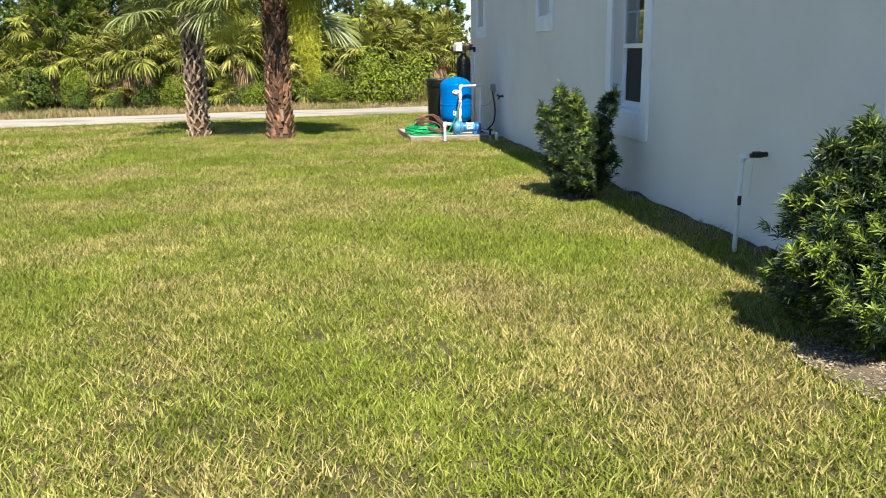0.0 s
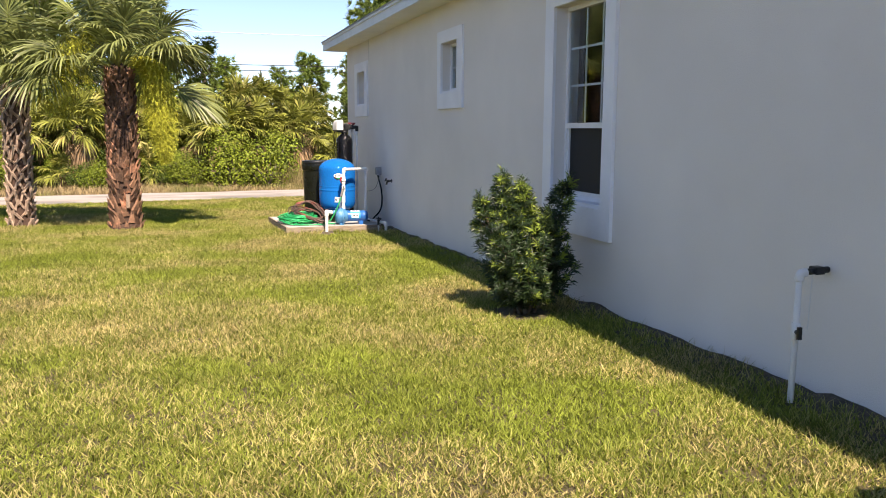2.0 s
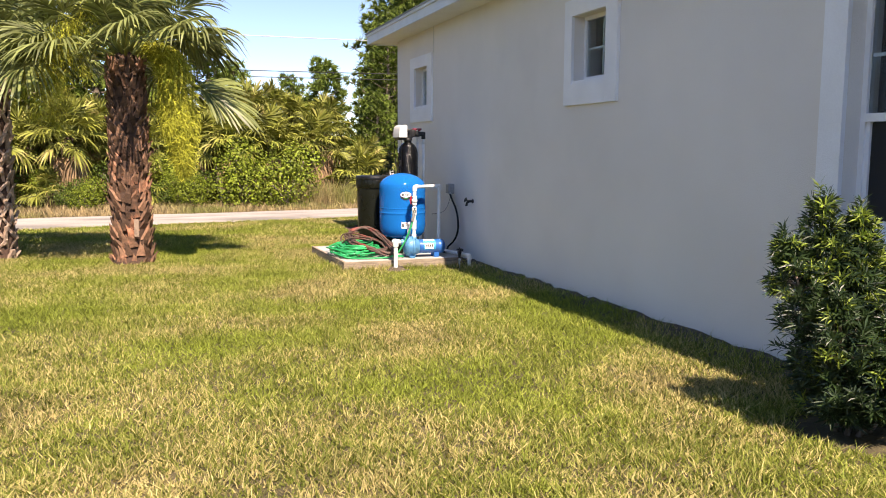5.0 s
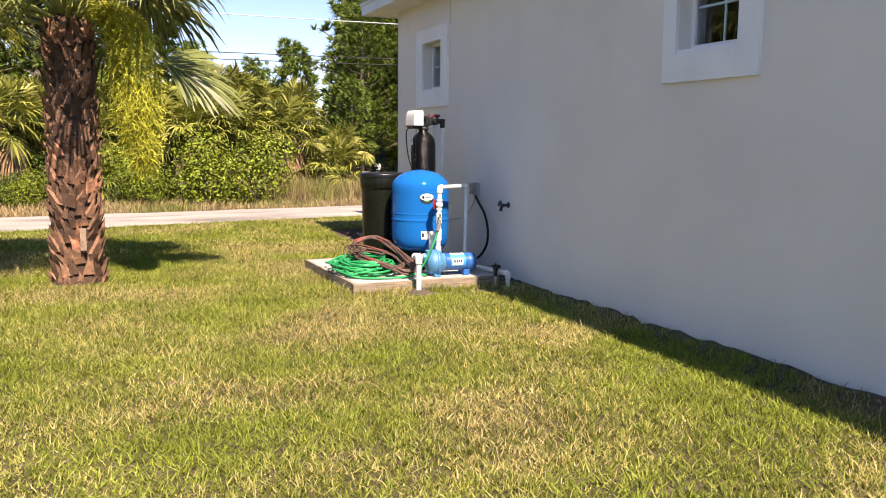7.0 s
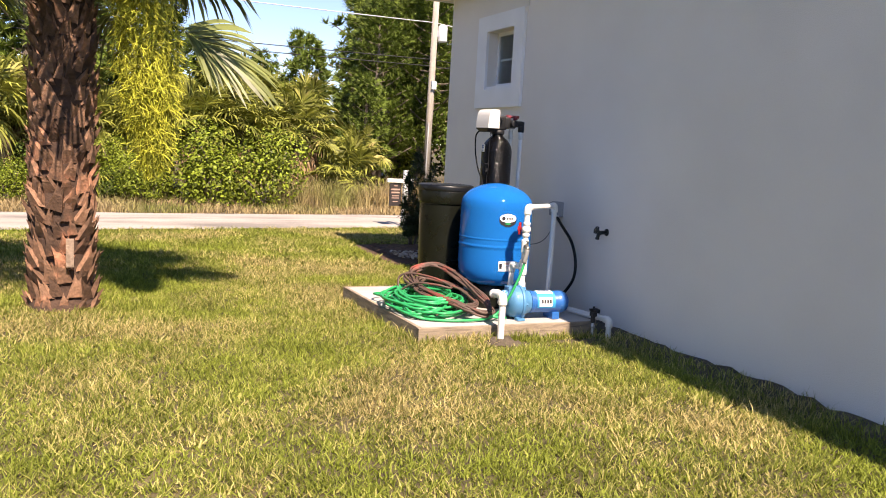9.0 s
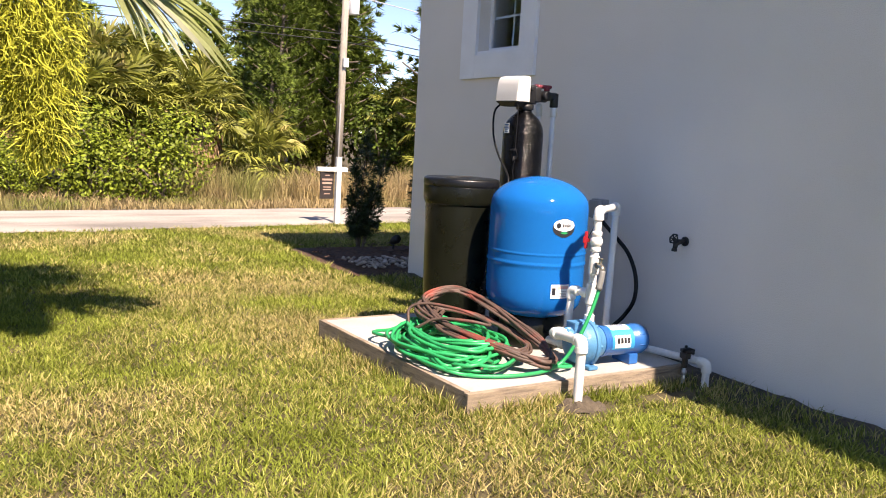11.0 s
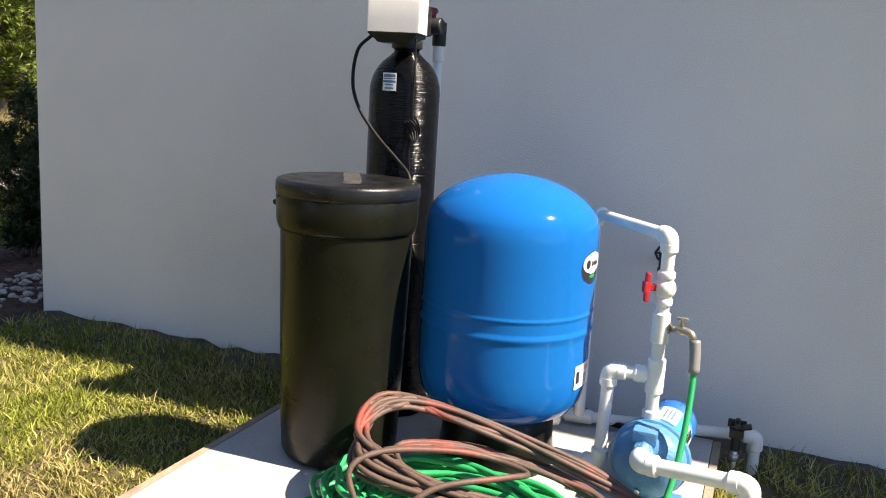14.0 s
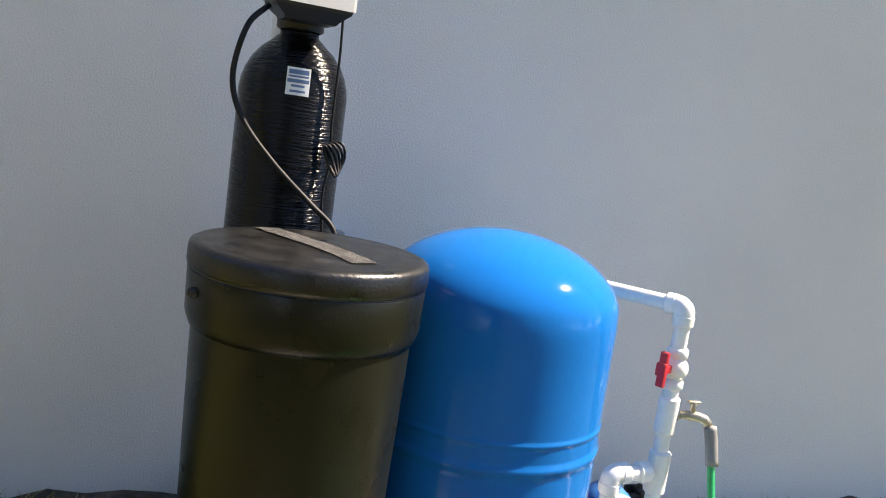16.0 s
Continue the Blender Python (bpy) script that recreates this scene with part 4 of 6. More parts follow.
# long narrow loops that rise over the back and lie across the green heap
A, B = Vector((-1.36, 15.24, 0)), Vector((-1.08, 14.52, 0))
for k in range(11):
    j = [rnd.uniform(-0.052, 0.052) for _ in range(12)]
    lift = 0.036 * k / 11
    ctrl += [(A.x - 0.06 + j[0], A.y - 0.02 + j[1], PADZ + 0.17 + lift + j[2]), (A.x + 0.03 + j[3], A.y + 0.05, PADZ + 0.235 + lift), (A.x + 0.165 + j[4], A.y + 0.03 + j[5], PADZ + 0.285 + lift * 0.4),
             (A.x + 0.255 + j[6], A.y - 0.14 + j[7], PADZ + 0.245 + lift * 0.4), (B.x + 0.05 + j[8], B.y + 0.20, PADZ + 0.12 + lift), (B.x + 0.05 + j[9] * 0.6, B.y + 0.01, PADZ + 0.045 + lift), (B.x - 0.06, B.y - 0.04 + j[10] * 0.6, PADZ + 0.04 + lift),
             (B.x - 0.18 + j[11], B.y + 0.08 + j[0], PADZ + 0.085 + lift), (-1.40 + j[1], 14.92 + j[2], PADZ + 0.135 + lift)]
part("coiled_hose", sweep(curve(ctrl, 6), 0.0088, 8), BROWN_HOSE, bh)
inner = []
for k in range(6):
    j = [rnd.uniform(-0.03, 0.03) for _ in range(8)]
    inner += [(-1.38 + j[0], 15.16 + j[1], PADZ + 0.15 + 0.01 * k), (-1.27 + j[2], 15.20, PADZ + 0.19), (-1.15 + j[3], 15.03 + j[4], PADZ + 0.17), (-1.09 + j[5], 14.78, PADZ + 0.12), (-1.12, 14.62 + j[6], PADZ + 0.07 + 0.006 * k),
              (-1.24 + j[7], 14.60 + j[0], PADZ + 0.07 + 0.006 * k), (-1.37 + j[1], 14.76 + j[2], PADZ + 0.115), (-1.44 + j[3], 14.98 + j[4], PADZ + 0.14)]
part("inner_hose", sweep(curve(inner, 6), 0.0088, 8), BROWN_HOSE, bh)
part("hose_wrap", sweep(curve([(-1.52, 15.20, PADZ + 0.10), (-1.50, 15.24, PADZ + 0.20), (-1.42, 15.18, PADZ + 0.235), (-1.30, 15.02, PADZ + 0.225), (-1.22, 14.92, PADZ + 0.19), (-1.24, 14.82, PADZ + 0.18), (-1.34, 14.86, PADZ + 0.20), (-1.46, 15.0, PADZ + 0.19), (-1.53, 15.08, PADZ + 0.13), (-1.53, 15.15, PADZ + 0.10)], 8), 0.0088, 8), BROWN_HOSE, bh)
part("hose_end", sweep(curve([(-1.38, 14.72, PADZ + 0.10), (-1.42, 14.60, PADZ + 0.06), (-1.46, 14.545, PADZ + 0.016), (-1.42, 14.53, PADZ + 0.014), (-1.36, 14.56, PADZ + 0.03)], 8), 0.0088, 8), BROWN_HOSE, bh)

# ---- front bed by the house corner ----
g, vs = Geo(), []
nb = 22
for j in range(nb + 1):
    for i in range(nb + 1):
        u, v = i / nb, j / nb
        x, yv = -0.50 + 4.5 * u, 18.06 + 1.75 * v
        x -= 0.10 * math.sin(v * 3.1)
        edge = min(u, v, 1 - v) * 6
        vs.append((x, yv, 0.004 + 0.05 * min(1, edge) + 0.012 * noise.noise((x * 7, yv * 7, 2))))
g.add(vs, [(j * (nb + 1) + i, j * (nb + 1) + i + 1, (j + 1) * (nb + 1) + i + 1, (j + 1) * (nb + 1) + i) for j in range(nb) for i in range(nb)])
solid("ground_mulch_bed", g, MULCH, "dark brown mulch bed along the front of the house", "mulch bed", smooth=True)
rnd = random.Random(11)
g = Geo()
for _ in range(900):
    x, yv = rnd.uniform(-0.5, 2.6), rnd.uniform(18.6, 19.78)
    a, l, w = rnd.uniform(0, math.pi), rnd.uniform(0.015, 0.04), rnd.uniform(0.005, 0.010)
    c, s, z = math.cos(a), math.sin(a), 0.058 + rnd.uniform(0, 0.012)
    t = rnd.uniform(-0.01, 0.01)
    g.add([(x - c * l - s * w, yv - s * l + c * w, z - t), (x + c * l - s * w, yv + s * l + c * w, z + t), (x + c * l + s * w, yv + s * l - c * w, z + t + 0.003), (x - c * l + s * w, yv - s * l - c * w, z - t + 0.003)], [(0, 1, 2, 3)])
tagged(part("mulch_chips", g, MULCH_CHIP, None, "", False), "loose dark bark chips on the bed", "mulch", "", "stuff")

bed = thing("gravel_strip", (0.2, 18.35, 0.05), "strip of pale rounded river stones beside the house corner", "gravel")
stone_meshes = []
for k in range(4):
    q = lathe([(0.0, -0.6), (0.55, -0.45), (0.95, -0.05), (0.8, 0.35), (0.4, 0.55), (0.0, 0.6)], 0, 0, 7)
    q.v = [(x * (1 + 0.25 * noise.noise((x + k * 5, yv, z))), yv * (0.75 + 0.2 * noise.noise((x, yv + k * 3, z))), z * 0.75) for x, yv, z in q.v]
    stone_meshes.append(q.mesh("stone", STONE))
for k in range(295):
    ob = new("stone", stone_meshes[k % 4])
    ob.parent = bed
    ob.matrix_parent_inverse = Matrix.Translation(-bed.location)
    s = rnd.uniform(0.017, 0.030)
    x = rnd.uniform(-0.42, 0.75)
    ob.matrix_basis = Matrix.LocRotScale((x, rnd.uniform(18.10, 18.72) - 0.12 * max(0, x), 0.058 + rnd.uniform(0, 0.02)), Euler((rnd.uniform(-0.4, 0.4), rnd.uniform(-0.4, 0.4), rnd.uniform(0, 6))), (s, s, s))

gl = thing("garden_spotlight", (0.45, 19.25, 0.06), "small black garden spotlight on a stake in the mulch", "spotlight")
part("stake", rod((0.45, 19.25, 0.0), (0.45, 19.25, 0.13), 0.009), BLACK_PART, gl)
part("lamp_head", join(sweep([(0.45, 19.29, 0.13), (0.45, 19.25, 0.15), (0.45, 19.16, 0.19)], [0.03, 0.042, 0.046], 16)), BLACK_PART, gl)


# ---- podocarpus bushes ----
def rosette(g, p, d, n, length, width, rnd):
    """Narrow leaves set in a whorl round a twig."""
    d = d.normalized()
    e1 = d.orthogonal().normalized()
    e2 = d.cross(e1)
    for i in range(n):
        a = 2 * math.pi * (i * 0.382) + rnd.uniform(-0.3, 0.3)
        tilt = rnd.uniform(0.25, 1.0) * 0.9 + 0.15
        out = (e1 * math.cos(a) + e2 * math.sin(a))
        dr = (d * math.cos(tilt * 1.2) + out * math.sin(tilt * 1.2)).normalized()
        side = dr.cross(d)
        side = side.normalized() if side.length > 1e-4 else e1
        o = p + d * (i / n - 0.5) * length * 0.9
        L = length * rnd.uniform(0.7, 1.15)
        w = width * rnd.uniform(0.8, 1.2)
        mid = o + dr * L * 0.5
        tip = o + dr * L - Vector((0, 0, L * rnd.uniform(0.0, 0.25)))
        g.add([o, mid - side * w / 2, tip, mid + side * w / 2], [(0, 1, 2), (0, 2, 3)])


def podocarpus(name, base, lobes, tips, label, seed, density=1.0, leaf=0.082):
    """A bush of upright limbs. Each lobe: foot (x, y), tip (x, y, z), girth; whorls of narrow leaves sit on its twigs."""
    rnd = random.Random(seed)
    b = Vector(base)
    ob = thing(name, b, label, "bush", "podocarpus shrubs")
    stems, dark, fresh = Geo(), Geo(), Geo()
    for fx, fy, tx, ty, tz, girth in lobes:
        foot, tip = b + Vector((fx * 0.35, fy * 0.35, -0.03)), b + Vector((tx, ty, tz))
        mid = b + Vector((fx, fy, tz * 0.42))
        axis = curve([foot, mid, tip], 6)
        q = sweep(axis, [0.013 * (1 - 0.8 * i / len(axis)) + 0.002 for i in range(len(axis))], 5)
        stems.add(q.v, q.f)
        low = 0.10 if tz > 0.6 else 0.2
        for k in range(int(density * 300 * tz * (girth / 0.16) ** 1.3)):
            u = low + (1 - low) * rnd.random() ** 0.9
            at = u * (len(axis) - 1)
            i = min(int(at), len(axis) - 2)
            c = axis[i].lerp(axis[i + 1], at - i)
            a = rnd.uniform(0, 2 * math.pi)
            shape = (0.45 + 0.75 * math.sin(math.pi * min(1.0, 0.18 + 0.74 * u))) * (1 if u < 0.8 else 1 - (u - 0.8) * 3.4)
            lump = 1 + 0.55 * noise.noise((math.cos(a) * 1.7 + seed, math.sin(a) * 1.7 + fx * 9, u * 6))
            r = girth * shape * lump * rnd.uniform(0.25, 1.0) ** 0.55
            out = Vector((math.cos(a), math.sin(a), 0))
            p = c + out * r + Vector((0, 0, r * 0.35))
            if p.z < b.z + 0.03 or p.x > -0.05 and b.y < 18:
                continue
            if rnd.random() < 0.3:
                q = sweep([c, (c + p) / 2 + Vector((0, 0, 0.01)), p], [0.004, 0.003, 0.0015], 4)
                stems.add(q.v, q.f)
            d = out * rnd.uniform(0.5, 1.2) + Vector((rnd.uniform(-0.4, 0.4), rnd.uniform(-0.4, 0.4), rnd.uniform(0.5, 1.3)))
            young = rnd.random() < tips * (1.7 if u > 0.6 else 0.7) and r > girth * shape * 0.6
            rosette(fresh if young else dark, p, d, 15, leaf * rnd.uniform(0.75, 1.2), leaf * 0.145, rnd)
        for k in range(4):
            rosette(fresh if rnd.random() < tips * 2 else dark, tip + Vector((rnd.uniform(-0.02, 0.02), rnd.uniform(-0.02, 0.02), 0.02 * k)), tip - mid, 12, leaf, leaf * 0.145, rnd)
    part("stem", stems, BARK, ob)
    part("foliage", dark, LEAF_DARK, ob, "", False)
    if fresh.v:
        tagged(part("new_growth", fresh, LEAF_TIP, ob, "yellow-green young shoots", False), kind="stuff")
    return ob


podocarpus("podocarpus_bush", (-0.50, 3.70, ground(0, 3.72)), [(0, 0, -0.10, 0.04, 1.02, 0.17), (-0.12, 0.08, -0.22, 0.10, 0.92, 0.17), (0.10, -0.08, 0.12, -0.12, 1.0, 0.16), (0.16, 0.12, 0.24, 0.20, 0.94, 0.15), (-0.20, -0.04, -0.30, -0.05, 0.60, 0.17),
                                                                (-0.04, -0.22, -0.08, -0.32, 0.74, 0.18), (0.18, -0.20, 0.24, -0.30, 0.82, 0.16), (-0.14, 0.22, -0.18, 0.32, 0.68, 0.17), (0.08, 0.24, 0.10, 0.32, 0.84, 0.16), (-0.22, 0.14, -0.32, 0.16, 0.40, 0.16), (-0.14, -0.22, -0.24, -0.30, 0.38, 0.17), (0.08, -0.30, 0.10, -0.42, 0.44, 0.16)],
           0.20, "dense dark green podocarpus bush with bright new shoots", 3, 1.7, 0.056)
podocarpus("podocarpus_bush", (-0.58, 8.20, ground(0, 8.20)), [(-0.04, 0.02, -0.16, 0.08, 1.04, 0.135), (-0.02, 0, -0.04, -0.02, 0.98, 0.12), (0.10, -0.04, 0.30, -0.13, 1.00, 0.115), (-0.16, 0.06, -0.33, 0.10, 0.86, 0.13), (-0.14, -0.10, -0.28, -0.16, 0.62, 0.14),
                                                                (0.06, -0.12, 0.10, -0.20, 0.72, 0.15), (0.16, 0.06, 0.26, 0.14, 0.70, 0.14), (0.02, 0.14, 0.0, 0.24, 0.74, 0.14), (-0.05, -0.18, -0.08, -0.28, 0.42, 0.15), (0.18, -0.10, 0.28, -0.18, 0.44, 0.12)],
           0.13, "smaller dark green podocarpus bush with a leaning limb", 8, 1.6, 0.062)
podocarpus("podocarpus_bush", (0.26, 19.72, 0.04), [(0, 0, 0.05, 0, 1.22, 0.085), (-0.06, 0, -0.08, 0.02, 0.88, 0.08), (0.12, 0.02, 0.30, 0.02, 0.98, 0.08), (-0.06, 0.02, -0.12, 0.0, 0.56, 0.07), (0.08, -0.08, 0.12, -0.12, 0.6, 0.10)],
           0.0, "slim sparse dark podocarpus shrub in the mulch bed", 21, 0.75, 0.075)
podocarpus("podocarpus_bush", (0.85, 19.15, 0.04), [(0, 0, 0.02, 0, 1.18, 0.11), (-0.1, 0, -0.16, 0.0, 0.88, 0.11), (0.1, 0, 0.2, 0.05, 0.86, 0.10), (0.0, -0.1, 0.0, -0.14, 0.6, 0.11)],
           0.0, "slim dark podocarpus shrub beside the front wall", 22, 1.0, 0.075)
g, vs = Geo(), []
for cx, cy, rx, ry in ((-0.74, 3.40, 0.17, 0.40),):
    vs = [(cx, cy, ground(cx, cy) + 0.008)]
    for i in range(28):
        a = 2 * math.pi * i / 28
        k = 1 + 0.25 * noise.noise((math.cos(a) * 2, math.sin(a) * 2, cx))
        x, yv = min(cx + rx * k * math.cos(a), -0.02), cy + ry * k * math.sin(a)
        vs.append((x, yv, ground(x, yv) - 0.004))
    g.add(vs, [(0, i + 1, (i + 1) % 28 + 1) for i in range(28)])
solid("ground_bare_patch", g, DIRT, "bare sandy soil around the bushes", "bare soil", smooth=True)


# low heap of soil against the pad where the suction pipe goes down
g = Geo()
for j in range(7):
    for i in range(24):
        a, k = 2 * math.pi * i / 24, j / 6
        r = k * (1 + 0.22 * noise.noise((math.cos(a) * 2, math.sin(a) * 2, 4)))
        x, yv = -1.07 + 0.15 * r * math.cos(a), min(14.25 + 0.10 * r * math.sin(a), 14.325)
        g.v.append((x, yv, ground(x, yv) - 0.015 + 0.055 * math.cos(k * math.pi / 2) ** 1.4 + 0.022 * noise.noise((x * 24, yv * 24, 1)) + 0.01 * noise.noise((x * 60, yv * 60, 1))))
g.f += [(j * 24 + i, j * 24 + (i + 1) % 24, j * 24 + 24 + (i + 1) % 24, j * 24 + 24 + i) for j in range(6) for i in range(24)]
solid("ground_soil_heap", g, WALL_SOIL, "low heap of loose brown soil against the pad", "soil heap", smooth=True)

rnd = random.Random(19)
g = Geo()
for _ in range(1500):
    a, k = rnd.uniform(0, 2 * math.pi), rnd.random() ** 0.5
    x, yv = -0.74 + 0.20 * k * math.cos(a), 3.40 + 0.46 * k * math.sin(a)
    z, l, t = ground(x, yv) + 0.004, rnd.uniform(0.003, 0.013), rnd.uniform(0, 3.1)
    c, q = math.cos(t) * l, math.sin(t) * l
    g.add([(x - c, yv - q, z), (x + q * 0.5, yv - c * 0.5, z + 0.002), (x + c, yv + q, z), (x - q * 0.5, yv + c * 0.5, z + 0.002), (x, yv, z + l * 0.5)], [(0, 1, 4), (1, 2, 4), (2, 3, 4), (3, 0, 4)])
GRIT = mat("soil_grit", (0.24, 0.195, 0.15), 0.95, vary=0.2, bump=0.0, random_tone=0.75, random_by="island")
tagged(part("soil_grit", g, GRIT, None, "", False), "pale sandy grit and bark crumbs beside the bush", "grit", "", "stuff")

g, vs = Geo(), []
ny = 150
for i in range(ny + 1):
    yv = 1.5 + (18.03 - 1.5) * i / ny
    for k in range(6):
        u = k / 5
        wdt = 0.27 + 0.09 * noise.noise((yv * 1.7, 3, 0)) + 0.05 * noise.noise((yv * 6, 8, 0))
        hgt = (0.045 + 0.045 * noise.noise((yv * 2.3, 1, 0)) + 0.03 * noise.noise((yv * 9, u * 3, 0))) * (1 - u) ** 0.8
        vs.append((-0.001 - wdt * u, yv, ground(0, yv) - 0.02 + max(0.0, hgt) + (0.0 if k < 5 else -0.02)))
g.add(vs, [(i * 6 + k, i * 6 + k + 1, (i + 1) * 6 + k + 1, (i + 1) * 6 + k) for i in range(ny) for k in range(5)])
solid("ground_wall_strip", g, WALL_SOIL, "uneven strip of dark soil at the foot of the wall", "soil strip", smooth=True)


# ---- palms ----
def fan(blades, stalks, origin, az, el, stalk, radius, n, rnd, droop=0.5, width=0.034, spread=128, roll=0.0, seg=3):
    """A fan leaf: a bowed stalk and narrow pleats that open round its tip and hang at their ends."""
    d = Vector((math.cos(az) * math.cos(el), math.sin(az) * math.cos(el), math.sin(el)))
    o = Vector(origin)
    c = [o + d * stalk * t - Vector((0, 0, stalk * 0.32 * droop * t * t)) for t in (0, 0.3, 0.6, 0.85, 1.0)]
    q = sweep(c, [0.022, 0.016, 0.013, 0.011, 0.009], 5)
    stalks.add(q.v, q.f)
    h = c[-1]
    f = (c[-1] - c[-2]).normalized()
    s = f.cross(Vector((0, 0, 1)))
    s = s.normalized() if s.length > 1e-3 else Vector((1, 0, 0))
    u = s.cross(f)
    s, u = s * math.cos(roll) + u * math.sin(roll), u * math.cos(roll) - s * math.sin(roll)
    # the leaf's rib runs on into the fan
    rib = [h, h + f * radius * 0.28 - Vector((0, 0, radius * 0.05 * droop)), h + f * radius * 0.5 - Vector((0, 0, radius * 0.18 * droop))]
    q = sweep(rib, [0.009, 0.006, 0.002], 4)
    stalks.add(q.v, q.f)
    for i in range(n):
        a = radians(spread) * ((i + 0.5) / n * 2 - 1) + rnd.uniform(-0.04, 0.04)
        k = abs(a) / radians(spread)
        start = h + f * radius * 0.30 * (1 - k) - Vector((0, 0, radius * 0.05 * (1 - k) * droop))
        d2 = (f * math.cos(a) + s * math.sin(a) + u * (0.10 + 0.22 * k)).normalized()
        L = radius * (1 - 0.28 * k) * rnd.uniform(0.88, 1.08) * (1 - 0.25 * (1 - k))
        w = width * rnd.uniform(0.85, 1.1)
        side = d2.cross(u).normalized() * math.cos(0.5) + u * math.sin(0.5) * (1 if i % 2 else -1)
        dr = droop * rnd.uniform(0.75, 1.3)
        pts = []
        for j in range(seg + 1):
            t = j / seg
            pts.append(start + d2 * L * t * (1 - 0.16 * dr * t) - Vector((0, 0, L * 0.62 * dr * t ** 2.4)))
        vs, fs = [start], []
        for j in range(1, seg):
            ww = w * (1.0 if j == 1 else 0.72) / 2
            vs += [pts[j] - side * ww, pts[j] + side * ww]
        vs.append(pts[-1])
        fs.append((0, 1, 2))
        for j in range(seg - 2):
            fs.append((1 + 2 * j, 3 + 2 * j, 4 + 2 * j, 2 + 2 * j))
        fs.append((len(vs) - 3, len(vs) - 1, len(vs) - 2))
        blades.add(vs, fs)


def strands(g, axis, spread, count, rnd, size=0.12, width=0.0042):
    """Wiry yellow-green seed strands hanging about a bowed axis."""
    for _ in range(count):
        t = rnd.random()
        i = min(int(t * (len(axis) - 1)), len(axis) - 2)
        c = axis[i].lerp(axis[i + 1], t * (len(axis) - 1) - i)
        r = spread * math.sin(math.pi * (0.10 + 0.85 * t)) ** 0.7 * rnd.uniform(0.1, 1) ** 0.6
        a = rnd.uniform(0, 2 * math.pi)
        p = c + Vector((math.cos(a) * r, math.sin(a) * r, rnd.uniform(-0.06, 0.06)))
        d = Vector((rnd.uniform(-1, 1), rnd.uniform(-1, 1), rnd.uniform(-1.5, 0.2))).normalized()
        s = d.orthogonal().normalized() * width / 2
        vs = []
        for j in range(5):
            vs += [p - s, p + s]
            d = (d + Vector((rnd.uniform(-0.7, 0.7), rnd.uniform(-0.7, 0.7), rnd.uniform(-0.7, 0.35)))).normalized()
            p = p + d * size / 4
        g.add(vs, [(2 * j, 2 * j + 1, 2 * j + 3, 2 * j + 2) for j in range(4)])


boot_v = Geo()
# two broad legs that meet in a stub standing off the trunk
for sg in (-1, 1):
    boot_v.add([(0.0, sg * 0.052, -0.10), (0.0, sg * 0.088, -0.10), (0.020, sg * 0.052, -0.09), (0.018, sg * 0.086, -0.09),
                (0.012, 0.0, 0.03), (0.012, sg * 0.034, 0.035), (0.048, 0.0, 0.035), (0.044, sg * 0.030, 0.04)],
               [(0, 1, 5, 4), (2, 6, 7, 3), (0, 4, 6, 2), (1, 3, 7, 5), (0, 2, 3, 1), (4, 5, 7, 6)])
boot_v.add([(0.010, -0.032, 0.02), (0.010, 0.032, 0.02), (0.048, -0.028, 0.03), (0.048, 0.028, 0.03), (0.036, -0.020, 0.085), (0.036, 0.020, 0.085), (0.058, -0.016, 0.08), (0.058, 0.016, 0.08)],
           [(0, 4, 5, 1), (2, 3, 7, 6), (0, 2, 6, 4), (1, 5, 7, 3), (4, 6, 7, 5)])
boot_w = Geo()
boot_w.add([(-0.01, -0.052, -0.085), (-0.01, 0.048, -0.085), (0.024, -0.044, -0.070), (0.024, 0.040, -0.070), (0.018, -0.026, 0.025), (0.018, 0.024, 0.025), (0.046, -0.024, 0.020), (0.046, 0.022, 0.020),
            (0.050, -0.022, 0.095), (0.048, -0.004, 0.050), (0.046, 0.006, 0.045), (0.060, 0.018, 0.070)],
           [(0, 1, 5, 4), (2, 6, 7, 3), (0, 4, 6, 2), (1, 3, 7, 5), (4, 8, 9), (4, 9, 6), (6, 9, 8), (4, 6, 8), (5, 11, 10), (7, 11, 5), (6, 9, 10, 7), (7, 10, 11), (4, 5, 10, 9)])
BOOT_A, BOOT_B = boot_v.mesh("boot", BOOT_PALE, False), boot_w.mesh("boot", BOOT_BROWN, False)


